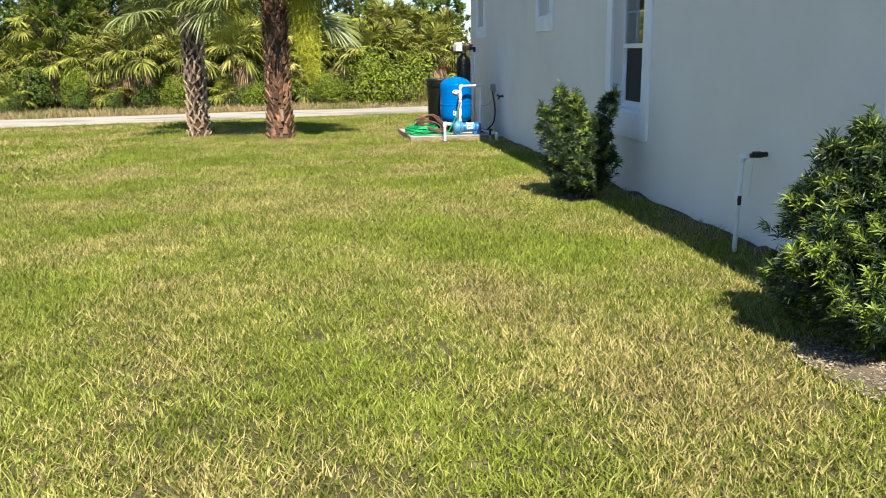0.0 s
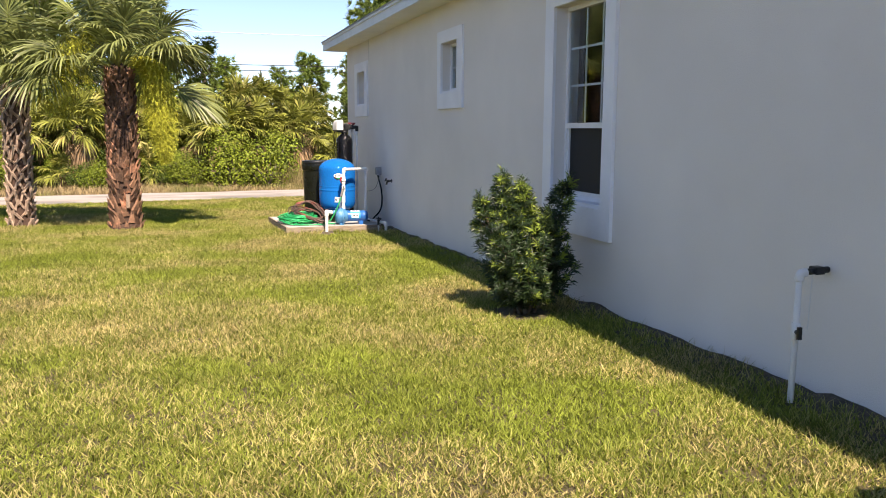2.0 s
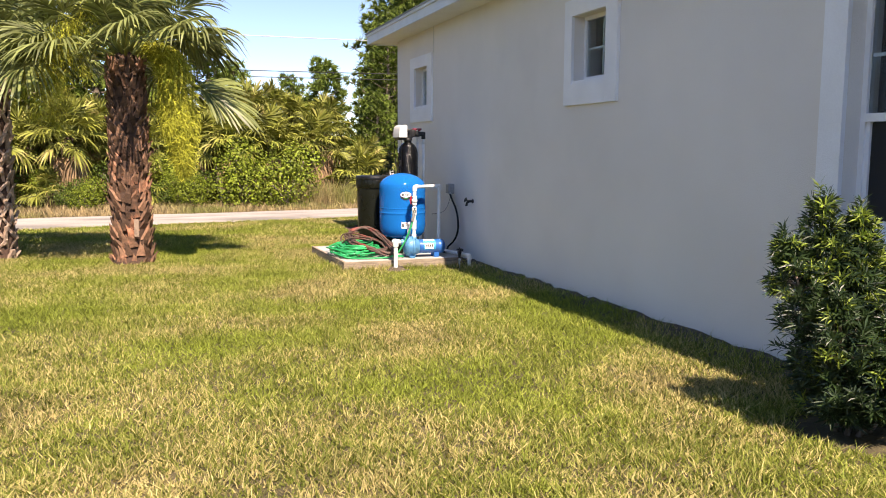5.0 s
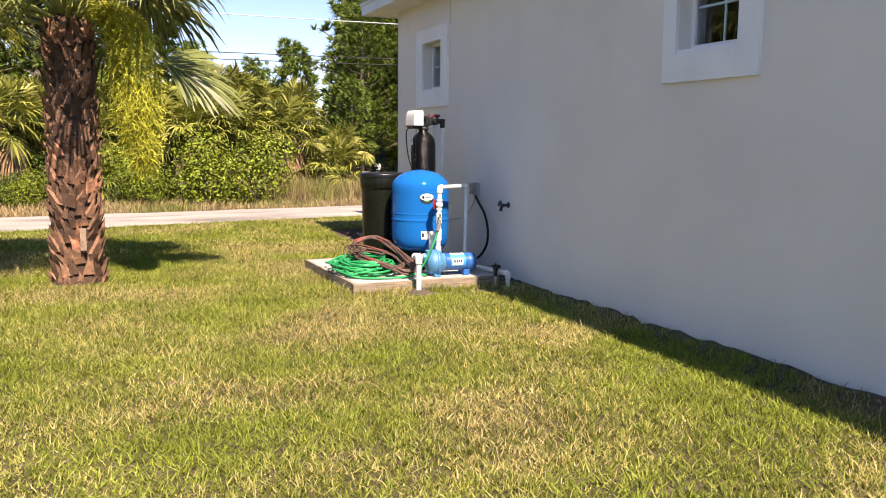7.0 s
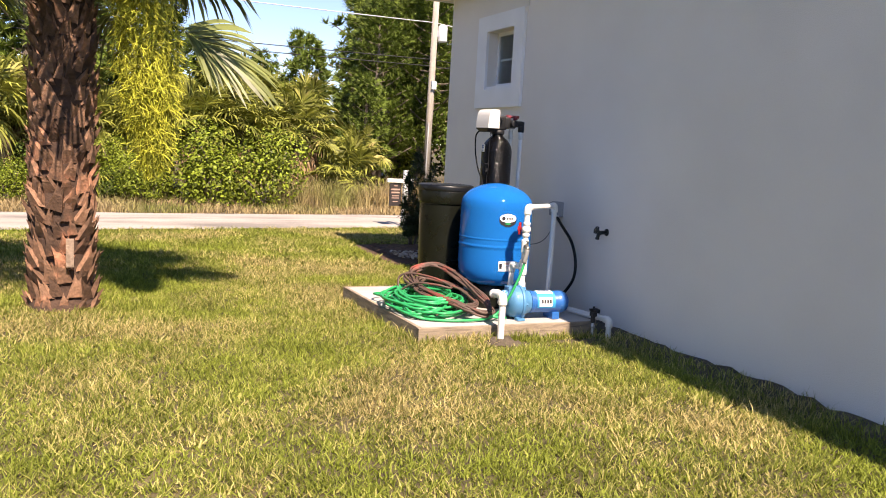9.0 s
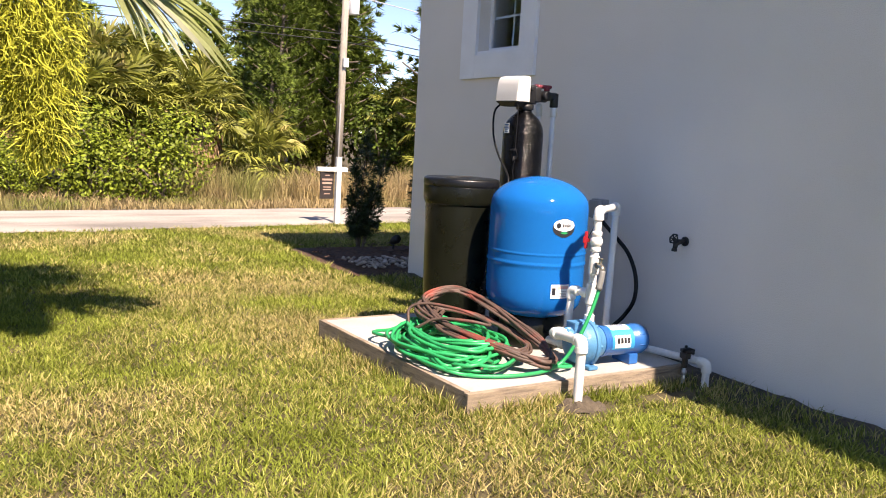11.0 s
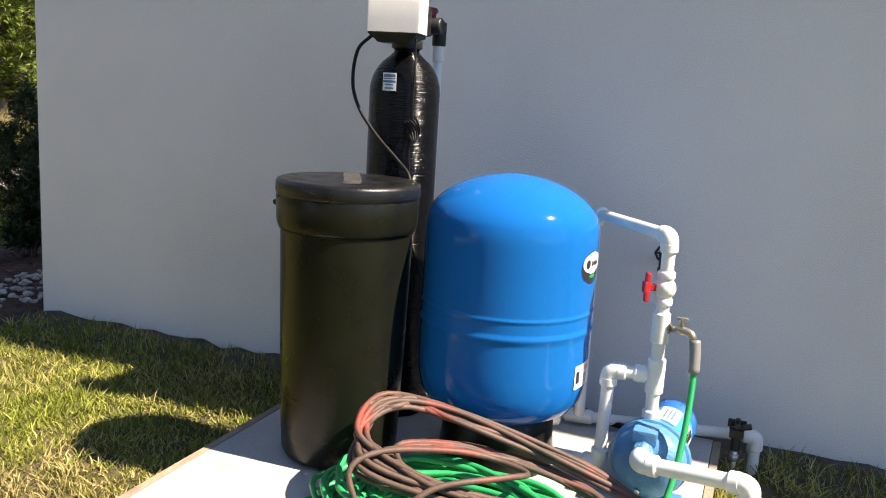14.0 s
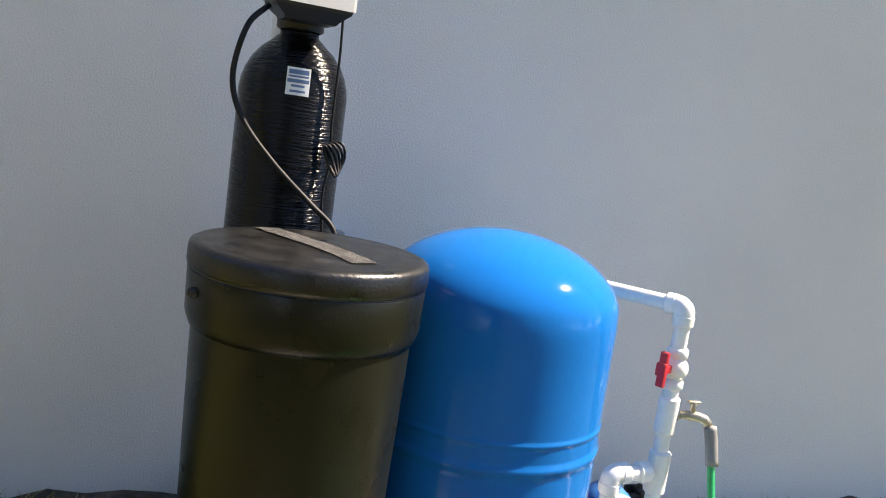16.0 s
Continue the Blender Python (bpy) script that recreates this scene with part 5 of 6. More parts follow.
def cabbage_palm(base, height, r0, r1, boot, rings, around, fans, seed, label, extra=()):
    rnd = random.Random(seed)
    b = Vector(base)
    ob = thing("cabbage_palm", b, label, "palm tree", "cabbage palms")
    prof = [(r0 * 1.08, -0.1), (r0 * 1.04, 0.05)]
    steps = 26
    for i in range(1, steps + 1):
        t = i / steps
        prof.append(((r0 + (r1 - r0) * t) * (0.90 + 0.04 * (i % 2)), height * t))
    prof.append((0.0, height + 0.08))
    q = lathe(prof, b.x, b.y, 28)
    q.v = [(x + 0.012 * noise.noise((x * 9, yv * 9, z * 9)), yv + 0.012 * noise.noise((x * 9 + 4, yv * 9, z * 9)), z + b.z) for x, yv, z in q.v]
    trunk = part("trunk", q, BARK_PALM, ob, "rough fibrous trunk")
    for j in range(rings):
        t = (j + 0.4) / rings
        for i in range(around):
            a = 2 * math.pi * (i + 0.5 * (j % 2)) / around + rnd.uniform(-0.10, 0.10)
            rr = (r0 + (r1 - r0) * t) * 0.90
            k = new("boot", boot)
            k.parent = trunk
            sc = rnd.uniform(0.75, 1.3)
            k.matrix_basis = Matrix.Translation((b.x + rr * math.cos(a), b.y + rr * math.sin(a), b.z + height * t + rnd.uniform(-0.03, 0.03))) @ Matrix.Rotation(a, 4, "Z") @ Matrix.Rotation(rnd.uniform(-0.15, 0.35), 4, "Y") @ Matrix.Rotation(rnd.uniform(-0.35, 0.35), 4, "X") @ Matrix.Diagonal((sc, sc * 1.05, sc, 1))
    blades, stalks, seeds = Geo(), Geo(), Geo()
    crown = b + Vector((0, 0, height))
    for i in range(fans):
        az = i * 2.39996 + rnd.uniform(-0.2, 0.2)
        t = i / fans
        el = radians(82 - 70 * t + rnd.uniform(-8, 8))
        if math.cos(az + 0.7) > 0.25:
            el = max(el, radians(38))
        fan(blades, stalks, crown + Vector((math.cos(az) * 0.08, math.sin(az) * 0.08, 0.10 - 0.18 * t)), az, el, rnd.uniform(0.60, 0.92), rnd.uniform(0.80, 1.02), 46, rnd, 0.40 + 0.45 * t, 0.036, 130, rnd.uniform(-0.5, 0.5), 4)
    for kind, az, el, stalk, rad, roll in extra:
        fan(blades, stalks, crown, radians(az), radians(el), stalk, rad, 50, rnd, 0.85, 0.038, 105, roll, 4)
    part("crown", blades, FROND, ob, "grey-green fan fronds", False)
    part("leaf_stalk", stalks, STALK, ob)
    return ob, seeds, crown


pb = Vector((-3.93, 15.98, ground(0, 15.98)))
palm, seeds, crown = cabbage_palm(pb, 2.46, 0.222, 0.195, BOOT_B, 22, 13, 27, 5, "stout cabbage palm with a rough brown trunk and hanging seed strands", (("f", 20, 30, 0.80, 0.95, 0.2), ("f", 195, 20, 0.9, 0.95, -0.4), ("f", 40, 34, 0.95, 0.95, 0.3)))
rnd = random.Random(31)
ax = curve([crown + Vector((0.12, -0.10, 0.05)), crown + Vector((0.34, -0.22, 0.10)), crown + Vector((0.53, -0.23, -0.10)), crown + Vector((0.57, -0.23, -0.60)), crown + Vector((0.60, -0.23, -0.97)), crown + Vector((0.63, -0.23, -1.36))], 6)
sd = Geo()
strands(sd, ax[5:], 0.23, 11000, rnd, 0.11, 0.0052)
tagged(part("seed_plume", sd, SEED, palm, "hanging mass of yellow-green wiry seed strands", False), kind="stuff")
leaf, stem = Geo(), Geo()
hub = Vector((-3.13, 15.96, 2.17)) - crown
fan(leaf, stem, crown, math.atan2(hub.y, hub.x), math.asin((hub.z + 0.10) / hub.length), hub.length, 0.84, 44, rnd, 0.42, 0.042, 62, -0.75, 5)
part("hanging_frond", leaf, FROND, palm, "pale folded fan frond hanging beside the seed strands", False)
part("hanging_stalk", stem, STALK, palm)
part("seed_stalk", sweep(ax, [0.02 - 0.0006 * i for i in range(len(ax))], 6), STALK, palm)
for dx, dy, dz, n, sp in ((-0.70, -0.35, 0.35, 800, 0.20), (-1.0, 0.1, 0.15, 600, 0.18), (-0.4, -0.5, 0.55, 400, 0.14)):
    a2 = curve([crown + Vector((dx * 0.2, dy * 0.2, 0.15)), crown + Vector((dx * 0.8, dy * 0.8, dz)), crown + Vector((dx, dy, dz - 0.35)), crown + Vector((dx, dy, dz - 0.85))], 6)
    sd = Geo()
    strands(sd, a2[5:], sp, n, rnd, 0.12, 0.0045)
    tagged(part("seed_plume", sd, SEED, palm, "yellow-green wiry seed strands", False), kind="stuff")
part("torn_boot", box(-3.90, -3.845, 15.690, 15.715, 0.36, 0.57, 0.008), BOOT_PALE, palm, "pale torn bark scar", False)
pb2 = Vector((-5.55, 16.98, 0.0))
palm2, _, crown2 = cabbage_palm(pb2, 2.30, 0.185, 0.185, BOOT_A, 16, 8, 24, 9, "cabbage palm with pale criss-cross leaf bases on its trunk")
a2 = curve([crown2 + Vector((0.1, -0.1, 0.1)), crown2 + Vector((0.55, -0.3, 0.25)), crown2 + Vector((0.75, -0.3, -0.1)), crown2 + Vector((0.78, -0.3, -0.7))], 6)
sd = Geo()
strands(sd, a2[6:], 0.2, 1100, rnd, 0.12, 0.0042)
tagged(part("seed_plume", sd, SEED, palm2, "yellow-green wiry seed strands", False), kind="stuff")


# ---- sign, pole and wires ----
SGX, SGY = 0.42, 0.34
sg = thing("yard_sign", (0.56 + SGX, 21.72 + SGY, 0.0), "white wooden post with an arm holding a dark sign board", "yard sign")
part("post", box(0.525 + SGX, 0.595 + SGX, 21.685 + SGY, 21.755 + SGY, -0.05, 0.95, 0.006), WOOD_WHITE, sg, "", False)
part("arm", box(0.24 + SGX, 0.69 + SGX, 21.69 + SGY, 21.75 + SGY, 0.745, 0.805, 0.005), WOOD_WHITE, sg, "", False)
SM = Matrix.Translation((0.39 + SGX, 21.72 + SGY, 0)) @ Matrix.Rotation(radians(6), 4, "Z")
bd = part("sign_board", box(-0.105, 0.105, -0.008, 0.008, 0.36, 0.735, 0.003, SM), SIGN_BLACK, sg, "dark printed board", False)
for k, (z, w, h) in enumerate(((0.69, 0.07, 0.014), (0.63, 0.16, 0.026), (0.58, 0.15, 0.026), (0.525, 0.12, 0.014), (0.49, 0.13, 0.014), (0.43, 0.09, 0.012))):
    part("text_bar", box(-w / 2, w / 2, -0.0125, -0.0095, z - h / 2, z + h / 2, 0.0, SM), SIGN_INK, bd, "", False)

PX, PY = 4.81, 31.0
up = thing("utility_pole", (PX, PY, 0), "weathered grey wooden utility pole with a transformer", "utility pole")
part("pole", sweep([(PX, PY, -0.2), (PX + 0.02, PY, 2.5), (PX + 0.06, PY, 6.4)], [0.105, 0.095, 0.08], 14), POLE, up)
part("transformer", lathe([(0.0, 4.22), (0.12, 4.23), (0.13, 4.26), (0.13, 4.62), (0.12, 4.66), (0.05, 4.70), (0.0, 4.71)], PX + 0.26, PY - 0.05, 24), FASCIA, up, "pale grey transformer can")
part("bracket", box(PX + 0.08, PX + 0.16, PY - 0.06, PY - 0.02, 4.35, 4.55, 0.004), STEEL, up, "", False)
part("meter_box", box(PX - 0.02, PX + 0.12, PY - 0.16, PY - 0.09, 2.92, 3.14, 0.008), FASCIA, up, "small pale box", False)
part("conduit", rod((PX - 0.05, PY - 0.105, 0.0), (PX - 0.03, PY - 0.10, 2.0), 0.025), GREY_BOX, up)
for nm, z, sag, m in (("upper", 4.74, 0.22, WIRE_PALE), ("middle", 3.74, 0.22, WIRE), ("lower", 3.56, 0.22, WIRE)):
    wv = thing("overhead_wire", (PX, PY, z), "%s overhead utility wire on the pole" % nm, "wire", "overhead wires")
    pts = []
    for i in range(41):
        t = i / 40
        pts.append((-34 + (PX + 34) * t, 27.5 + 3.5 * t, z - sag * 4 * t * (1 - t) + 0.15 * (1 - t)))
    for i in range(1, 31):
        t = i / 30
        pts.append((PX + 36 * t, PY + 13 * t, z - sag * 4 * t * (1 - t)))
    part("wire", sweep(pts, 0.012, 5), m, wv)


# ---- woods across the lane ----
def palmetto(name, loc, trunk_h, fans, seed, dead, label):
    rnd = random.Random(seed)
    ob = thing(name, loc, label, "palm", "wild palms")
    b = Vector(loc)
    if trunk_h > 0.1:
        part("trunk", sweep([b + Vector((0, 0, -0.1)), b + Vector((0.03, 0, trunk_h * 0.5)), b + Vector((0, 0, trunk_h))], [0.14, 0.12, 0.13], 9), BARK_PALM, ob)
    blades, stalks, brown = Geo(), Geo(), Geo()
    c = b + Vector((0, 0, trunk_h))
    for i in range(fans):
        az = i * 2.39996 + rnd.uniform(-0.3, 0.3)
        t = i / fans
        fan(blades, stalks, c, az, radians(82 - 88 * t + rnd.uniform(-10, 10)), rnd.uniform(0.40, 0.65), rnd.uniform(0.55, 0.78), 24, rnd, 0.35 + 0.5 * t, 0.05, 130, rnd.uniform(-0.6, 0.6), 3)
    for i in range(dead):
        fan(brown, stalks, c, rnd.uniform(0, 6.28), radians(-35 - rnd.uniform(0, 30)), 0.35, 0.55, 18, rnd, 1.5, 0.045, 80, 0, 3)
    part("crown", blades, FROND_FAR, ob, "", False)
    part("leaf_stalk", stalks, STALK, ob)
    if dead:
        part("dead_fronds", brown, FROND_DEAD, ob, "tan dead hanging fronds", False)
    return ob


def shrub(loc, w, h, leaves, size, seed, material, label):
    rnd = random.Random(seed)
    b = Vector(loc)
    ob = thing("wild_shrub", b, label, "shrub", "wild shrubs")
    g, st = Geo(), Geo()
    lobes = [(Vector((rnd.uniform(-0.32, 0.32) * w, rnd.uniform(-0.3, 0.3) * w, h * rnd.uniform(0.25, 0.80))), rnd.uniform(0.20, 0.36)) for _ in range(11)]
    for k in range(8):
        c, _ = lobes[k]
        q = sweep(curve([b, b + c * 0.5 + Vector((rnd.uniform(-0.1, 0.1), rnd.uniform(-0.1, 0.1), 0)), b + c], 4), 0.014, 5)
        st.add(q.v, q.f)
    for i in range(leaves):
        c, r = lobes[i % len(lobes)]
        d = Vector((rnd.gauss(0, 1), rnd.gauss(0, 1), rnd.gauss(0, 1))).normalized()
        k = (0.70 + 0.30 * rnd.random()) * (1 + 0.3 * noise.noise((d * 2.3 + c * 3)))
        p = b + c + Vector((d.x * r * w * k, d.y * r * w * k, d.z * r * h * k))
        if p.z < b.z + 0.03:
            continue
        nrm = (d * 0.8 + Vector((rnd.uniform(-0.9, 0.9), rnd.uniform(-0.9, 0.9), rnd.uniform(0, 1.1)))).normalized()
        a = nrm.orthogonal().normalized()
        ang = rnd.uniform(0, 6.28)
        e = a * math.cos(ang) + nrm.cross(a) * math.sin(ang)
        f = nrm.cross(e)
        L = size * rnd.uniform(0.7, 1.3)
        g.add([p - e * L * 0.5, p - f * L * 0.28 - nrm * L * 0.06, p + e * L * 0.5 - nrm * L * 0.1, p + f * L * 0.28 - nrm * L * 0.06], [(0, 1, 2), (0, 2, 3)])
    part("stem", st, BARK, ob)
    part("foliage", g, material, ob, "", False)
    return ob


def pine(loc, h, w, limbs, seed, label):
    rnd = random.Random(seed)
    b = Vector(loc)
    ob = thing("pine_tree", b, label, "pine tree", "pines")
    tr, g = Geo(), Geo()
    q = sweep([b + Vector((0, 0, -0.2)), b + Vector((0.05, 0.02, h * 0.4)), b + Vector((-0.03, 0, h * 0.75)), b + Vector((0, 0, h))], [0.13, 0.10, 0.055, 0.012], 9)
    tr.add(q.v, q.f)
    for k in range(limbs):
        t = 0.14 + 0.86 * (k + rnd.random()) / limbs
        az = k * 2.4 + rnd.uniform(-0.4, 0.4)
        L = w * (1.05 - t) ** 0.75 * rnd.uniform(0.6, 1.1) + 0.15
        s = b + Vector((0, 0, h * t))
        e = s + Vector((math.cos(az) * L, math.sin(az) * L, L * rnd.uniform(0.15, 0.6)))
        m = (s + e) / 2 - Vector((0, 0, L * 0.06))
        c = curve([s, m, e], 4)
        q = sweep(c, [0.022 * (1 - t) + 0.004 + 0.012 * (1 - i / 8) for i in range(len(c))], 4)
        tr.add(q.v, q.f)
        nb = max(8, int(L * 10))
        for j in range(nb):
            u = 0.30 + 0.70 * (j + 0.5) / nb
            p = s.lerp(e, u) + Vector((rnd.uniform(-0.2, 0.2), rnd.uniform(-0.2, 0.2), rnd.uniform(-0.1, 0.25)))
            d = ((e - s).normalized() + Vector((rnd.uniform(-0.6, 0.6), rnd.uniform(-0.6, 0.6), 0.5))).normalized()
            a1 = d.orthogonal().normalized()
            a2 = d.cross(a1)
            for i in range(26):
                an, ti = rnd.uniform(0, 6.28), rnd.uniform(0.2, 1.35)
                dr = d * math.cos(ti) + (a1 * math.cos(an) + a2 * math.sin(an)) * math.sin(ti)
                sd2 = dr.orthogonal().normalized() * 0.019
                ln = rnd.uniform(0.15, 0.27)
                g.add([p - sd2, p + sd2, p + dr * ln - Vector((0, 0, 0.03))], [(0, 1, 2)])
    part("trunk", tr, BARK, ob)
    part("foliage", g, NEEDLE, ob, "", False)
    return ob


rnd = random.Random(77)
edge_y = lambda x: far_edge(x) + 1.9


def scatter(proto, places):
    """The first place takes the built one, the rest take copies. A gap stays open before the pole."""
    if proto in protos_pi:
        places = [p for p in places if abs(p[0] - (6.6 + 0.52 * (p[1] - 31.0))) > 1.5]
    places = [p for p in places if not (p[1] < 31.5 and p[0] > 1 and abs(p[0] - (-3.65 + 0.443 * (p[1] - 12.0))) < 1.0 + 0.5 * p[2])]
    for i, (x, yv, s, a) in enumerate(places):
        m = Matrix.LocRotScale((x, yv, 0), Euler((0, 0, a)), None) @ Matrix.Diagonal((s, s, s, 1))
        if i == 0:
            proto.matrix_basis = m
        else:
            o = copy_thing(proto, Matrix.LocRotScale((x, yv, 0), Euler((0, 0, a)), None))
            o.scale = (s, s, s)


def spots(n, x0, x1, d0, d1, s0, s1):
    out = []
    for i in range(n):
        x = x0 + (x1 - x0) * (i + rnd.uniform(0.1, 0.9)) / n
        out.append((x, edge_y(x) + rnd.uniform(d0, d1), rnd.uniform(s0, s1), rnd.uniform(0, 6.28)))
    return out


O = (0, 0, 0)
protos_sh = [shrub(O, 1.5, 1.5, 4200, 0.066, 41, LEAF_SHRUB, "leafy yellow-green wild shrub at the woods' edge"),
             shrub(O, 1.7, 1.4, 2800, 0.074, 42, LEAF_SHRUB_B, "leafy dark green wild shrub in the undergrowth"),
             shrub(O, 1.4, 1.8, 4600, 0.056, 43, LEAF_SHRUB, "tall light green wild shrub by the lane")]
protos_pm = [palmetto("wild_palm", O, 0.5, 24, 51, 7, "low wild palmetto with drooping fan leaves"),
             palmetto("wild_palm", O, 1.5, 28, 52, 17, "wild cabbage palm with a skirt of dead fronds"),
             palmetto("wild_palm", O, 2.2, 28, 53, 16, "taller wild cabbage palm with dead fronds below")]
protos_pi = [pine(O, 5.2, 1.5, 62, 61, "young slash pine with dense green needles"), pine(O, 6.2, 1.7, 70, 62, "bushy slash pine in the woods"), pine(O, 4.2, 1.2, 52, 63, "small slash pine at the edge of the woods")]
# places with y up to 20: unseen plants, added to darken window reflections
# low front row, gaps for grass on the right
scatter(protos_sh[0], [(-0.75, 25.3, 1.12, 1.0), (-1.7, 25.9, 1.15, 2.0), (-2.9, 26.0, 0.7, 4.0), (-5.2, 25.4, 0.55, 0.3), (-7.3, 25.5, 0.7, 2.2)] + spots(5, -14, 9, 2.4, 3.4, 0.8, 1.15) + spots(6, -18, 15, 6.5, 9, 1.5, 1.9) + [(-15, 5, 1.5, 0), (-16, 9.5, 1.6, 2), (-15, 14, 1.4, 4), (-16, 18, 1.6, 1), (-14, 0, 1.5, 3)])
scatter(protos_sh[1], [(6.4, 31.8, 1.7, 0.4), (7.3, 31.6, 1.8, 1.9), (8.2, 32.0, 1.9, 3.1), (9.2, 32.2, 2.0, 4.4), (10.3, 32.6, 2.0, 5.2), (11.4, 32.8, 2.0, 0.9), (7.8, 33.5, 1.9, 2.6)] + spots(9, -15, -3.4, 0.4, 1.0, 0.34, 0.56) + spots(8, -16, -2, 1.2, 2.2, 0.6, 0.95) + spots(8, -18, 15, 3.5, 5.0, 1.0, 1.5) + spots(12, -22, 18, 8.0, 11, 1.7, 2.3))
scatter(protos_sh[2], spots(4, -12, -3, 0.9, 1.6, 0.5, 0.8) + spots(5, -17, 13, 3.0, 5.0, 0.9, 1.2))
scatter(protos_pm[0], spots(7, -15, -0.5, 1.0, 2.0, 0.7, 1.0) + [(1.5, 27.2, 1.1, 0.4), (2.4, 27.6, 1.05, 2.2), (6.5, 28.6, 1.0, 1.1)])
scatter(protos_pm[1], spots(18, -15.5, 1.2, 1.4, 3.0, 0.85, 1.1) + [(1.8, 27.5, 0.72, 0.2), (2.8, 27.9, 0.70, 1.2), (6.9, 29.8, 0.95, 4.0), (-14, 7.5, 1.3, 0), (-14.5, 11.5, 1.2, 2), (-13.5, 3, 1.2, 4)])
scatter(protos_pm[2], spots(19, -16, 1.6, 2.4, 5.0, 0.85, 1.1) + spots(5, 5, 13, 3.0, 5.0, 0.9, 1.1) + [(7.0, 32.0, 0.9, 0.5), (8.7, 32.4, 0.95, 2.0), (10.0, 32.8, 1.0, 3.5), (11.2, 33.5, 1.05, 5.0)])
scatter(protos_pi[0], spots(5, -17, -8, 3.5, 6.0, 0.8, 1.0) + spots(8, 3.2, 12.5, 2.4, 4.2, 0.9, 1.2) + [(-17, 3, 1.2, 0.5), (-19, 12, 1.3, 1.5), (-18, 20, 1.2, 2.5), (-6, -16, 1.3, 0.2)])
scatter(protos_pi[1], spots(3, -18, -9, 6, 9, 0.85, 1.05) + spots(7, 3.8, 8.6, 3.6, 6.5, 0.95, 1.25) + spots(3, 9.5, 15, 5, 8, 0.7, 0.9) + [(-20, 7, 1.2, 0.5), (-17, 16, 1.1, 1.5), (-12, -14, 1.2, 2.0), (4.1, 33.2, 0.94, 1.0), (4.8, 33.8, 1.0, 2.0), (5.3, 35.0, 1.2, 0.5), (3.5, 31.8, 0.80, 3.0), (6.0, 35.2, 1.2, 1.2), (5.6, 33.0, 1.1, 4.4), (6.4, 37.5, 1.35, 2.6), (4.9, 36.5, 1.3, 5.5), (7.4, 38.5, 1.35, 0.2), (8.0, 40.5, 1.4, 3.2), (4.5, 34.6, 0.98, 0.9), (6.9, 40.0, 1.4, 5.1), (4.3, 35.6, 0.95, 2.4), (-3.9, 29.6, 1.0, 0.3), (-5.2, 30.6, 1.1, 1.7), (-6.8, 29.4, 1.0, 2.9), (-8.3, 30.5, 1.15, 4.1), (-10.2, 29.8, 1.05, 5.0), (-4.6, 32.5, 1.2, 2.2), (-7.4, 33.0, 1.3, 0.9), (-12.0, 31.0, 1.2, 3.3)])
scatter(protos_pi[2], spots(3, -16, -10, 2.4, 4.0, 0.8, 1.1) + spots(7, 2.8, 11, 2.0, 3.6, 0.75, 1.05) + [(1.3, 31.0, 0.92, 2.0), (0.6, 33.5, 0.86, 1.0), (-2.2, 30.5, 1.0, 4.0), (2.8, 30.4, 0.70, 1.2), (-1.6, 29.2, 0.85, 0.4)])


# ---- grass ----
def blade_field(name, pts, hmin, hmax, width, lean, material, label, category, rng):
    """Bent, tapering blades as one mesh: pts is an n x 3 array of foot points."""
    n = len(pts)
    az = rng.uniform(0, 2 * np.pi, n)
    h = rng.uniform(hmin, hmax, n) * tufts(pts)
    w = width * rng.uniform(0.7, 1.3, n)
    la = rng.uniform(0, 2 * np.pi, n)
    ln = h * rng.uniform(0.2, 1.0, n) * lean
    s = np.stack([np.cos(az) * w / 2, np.sin(az) * w / 2, np.zeros(n)], 1)
    l = np.stack([np.cos(la) * ln, np.sin(la) * ln, np.zeros(n)], 1)
    up = np.stack([np.zeros(n), np.zeros(n), h], 1)
    v = np.empty((n, 5, 3))
    v[:, 0], v[:, 1] = pts - s, pts + s
    mid = pts + up * 0.6 + l * 0.35
    v[:, 2], v[:, 3] = mid + s * 0.75, mid - s * 0.75
    v[:, 4] = pts + up * 0.92 + l
    me = bpy.data.meshes.new(name)
    me.vertices.add(n * 5)
    me.vertices.foreach_set("co", v.reshape(-1))
    me.loops.add(n * 7)
    base = np.arange(n)[:, None] * 5
    me.loops.foreach_set("vertex_index", (base + np.array([[0, 1, 2, 3, 3, 2, 4]])).reshape(-1))
    me.polygons.add(n * 2)
    me.polygons.foreach_set("loop_start", (np.arange(n)[:, None] * 7 + np.array([[0, 4]])).reshape(-1))
    me.update(calc_edges=True)
    me.materials.append(material)
    return tagged(new(name, me), label, category, "", "stuff")


def tufts(pts):
    """How tall the lawn grows at each foot point: uneven over a hand's breadth."""
    x, y = pts[:, 0], pts[:, 1]
    a = np.sin(x * 29 + 2.6 * np.sin(y * 17) + y * 5) * np.sin(y * 27 + 2.8 * np.sin(x * 15) - x * 4)
    return 1.0 + 0.42 * a + 0.22 * np.sin(x * 11 + 2 * np.sin(y * 7)) * np.sin(y * 10 + 2 * np.sin(x * 6))


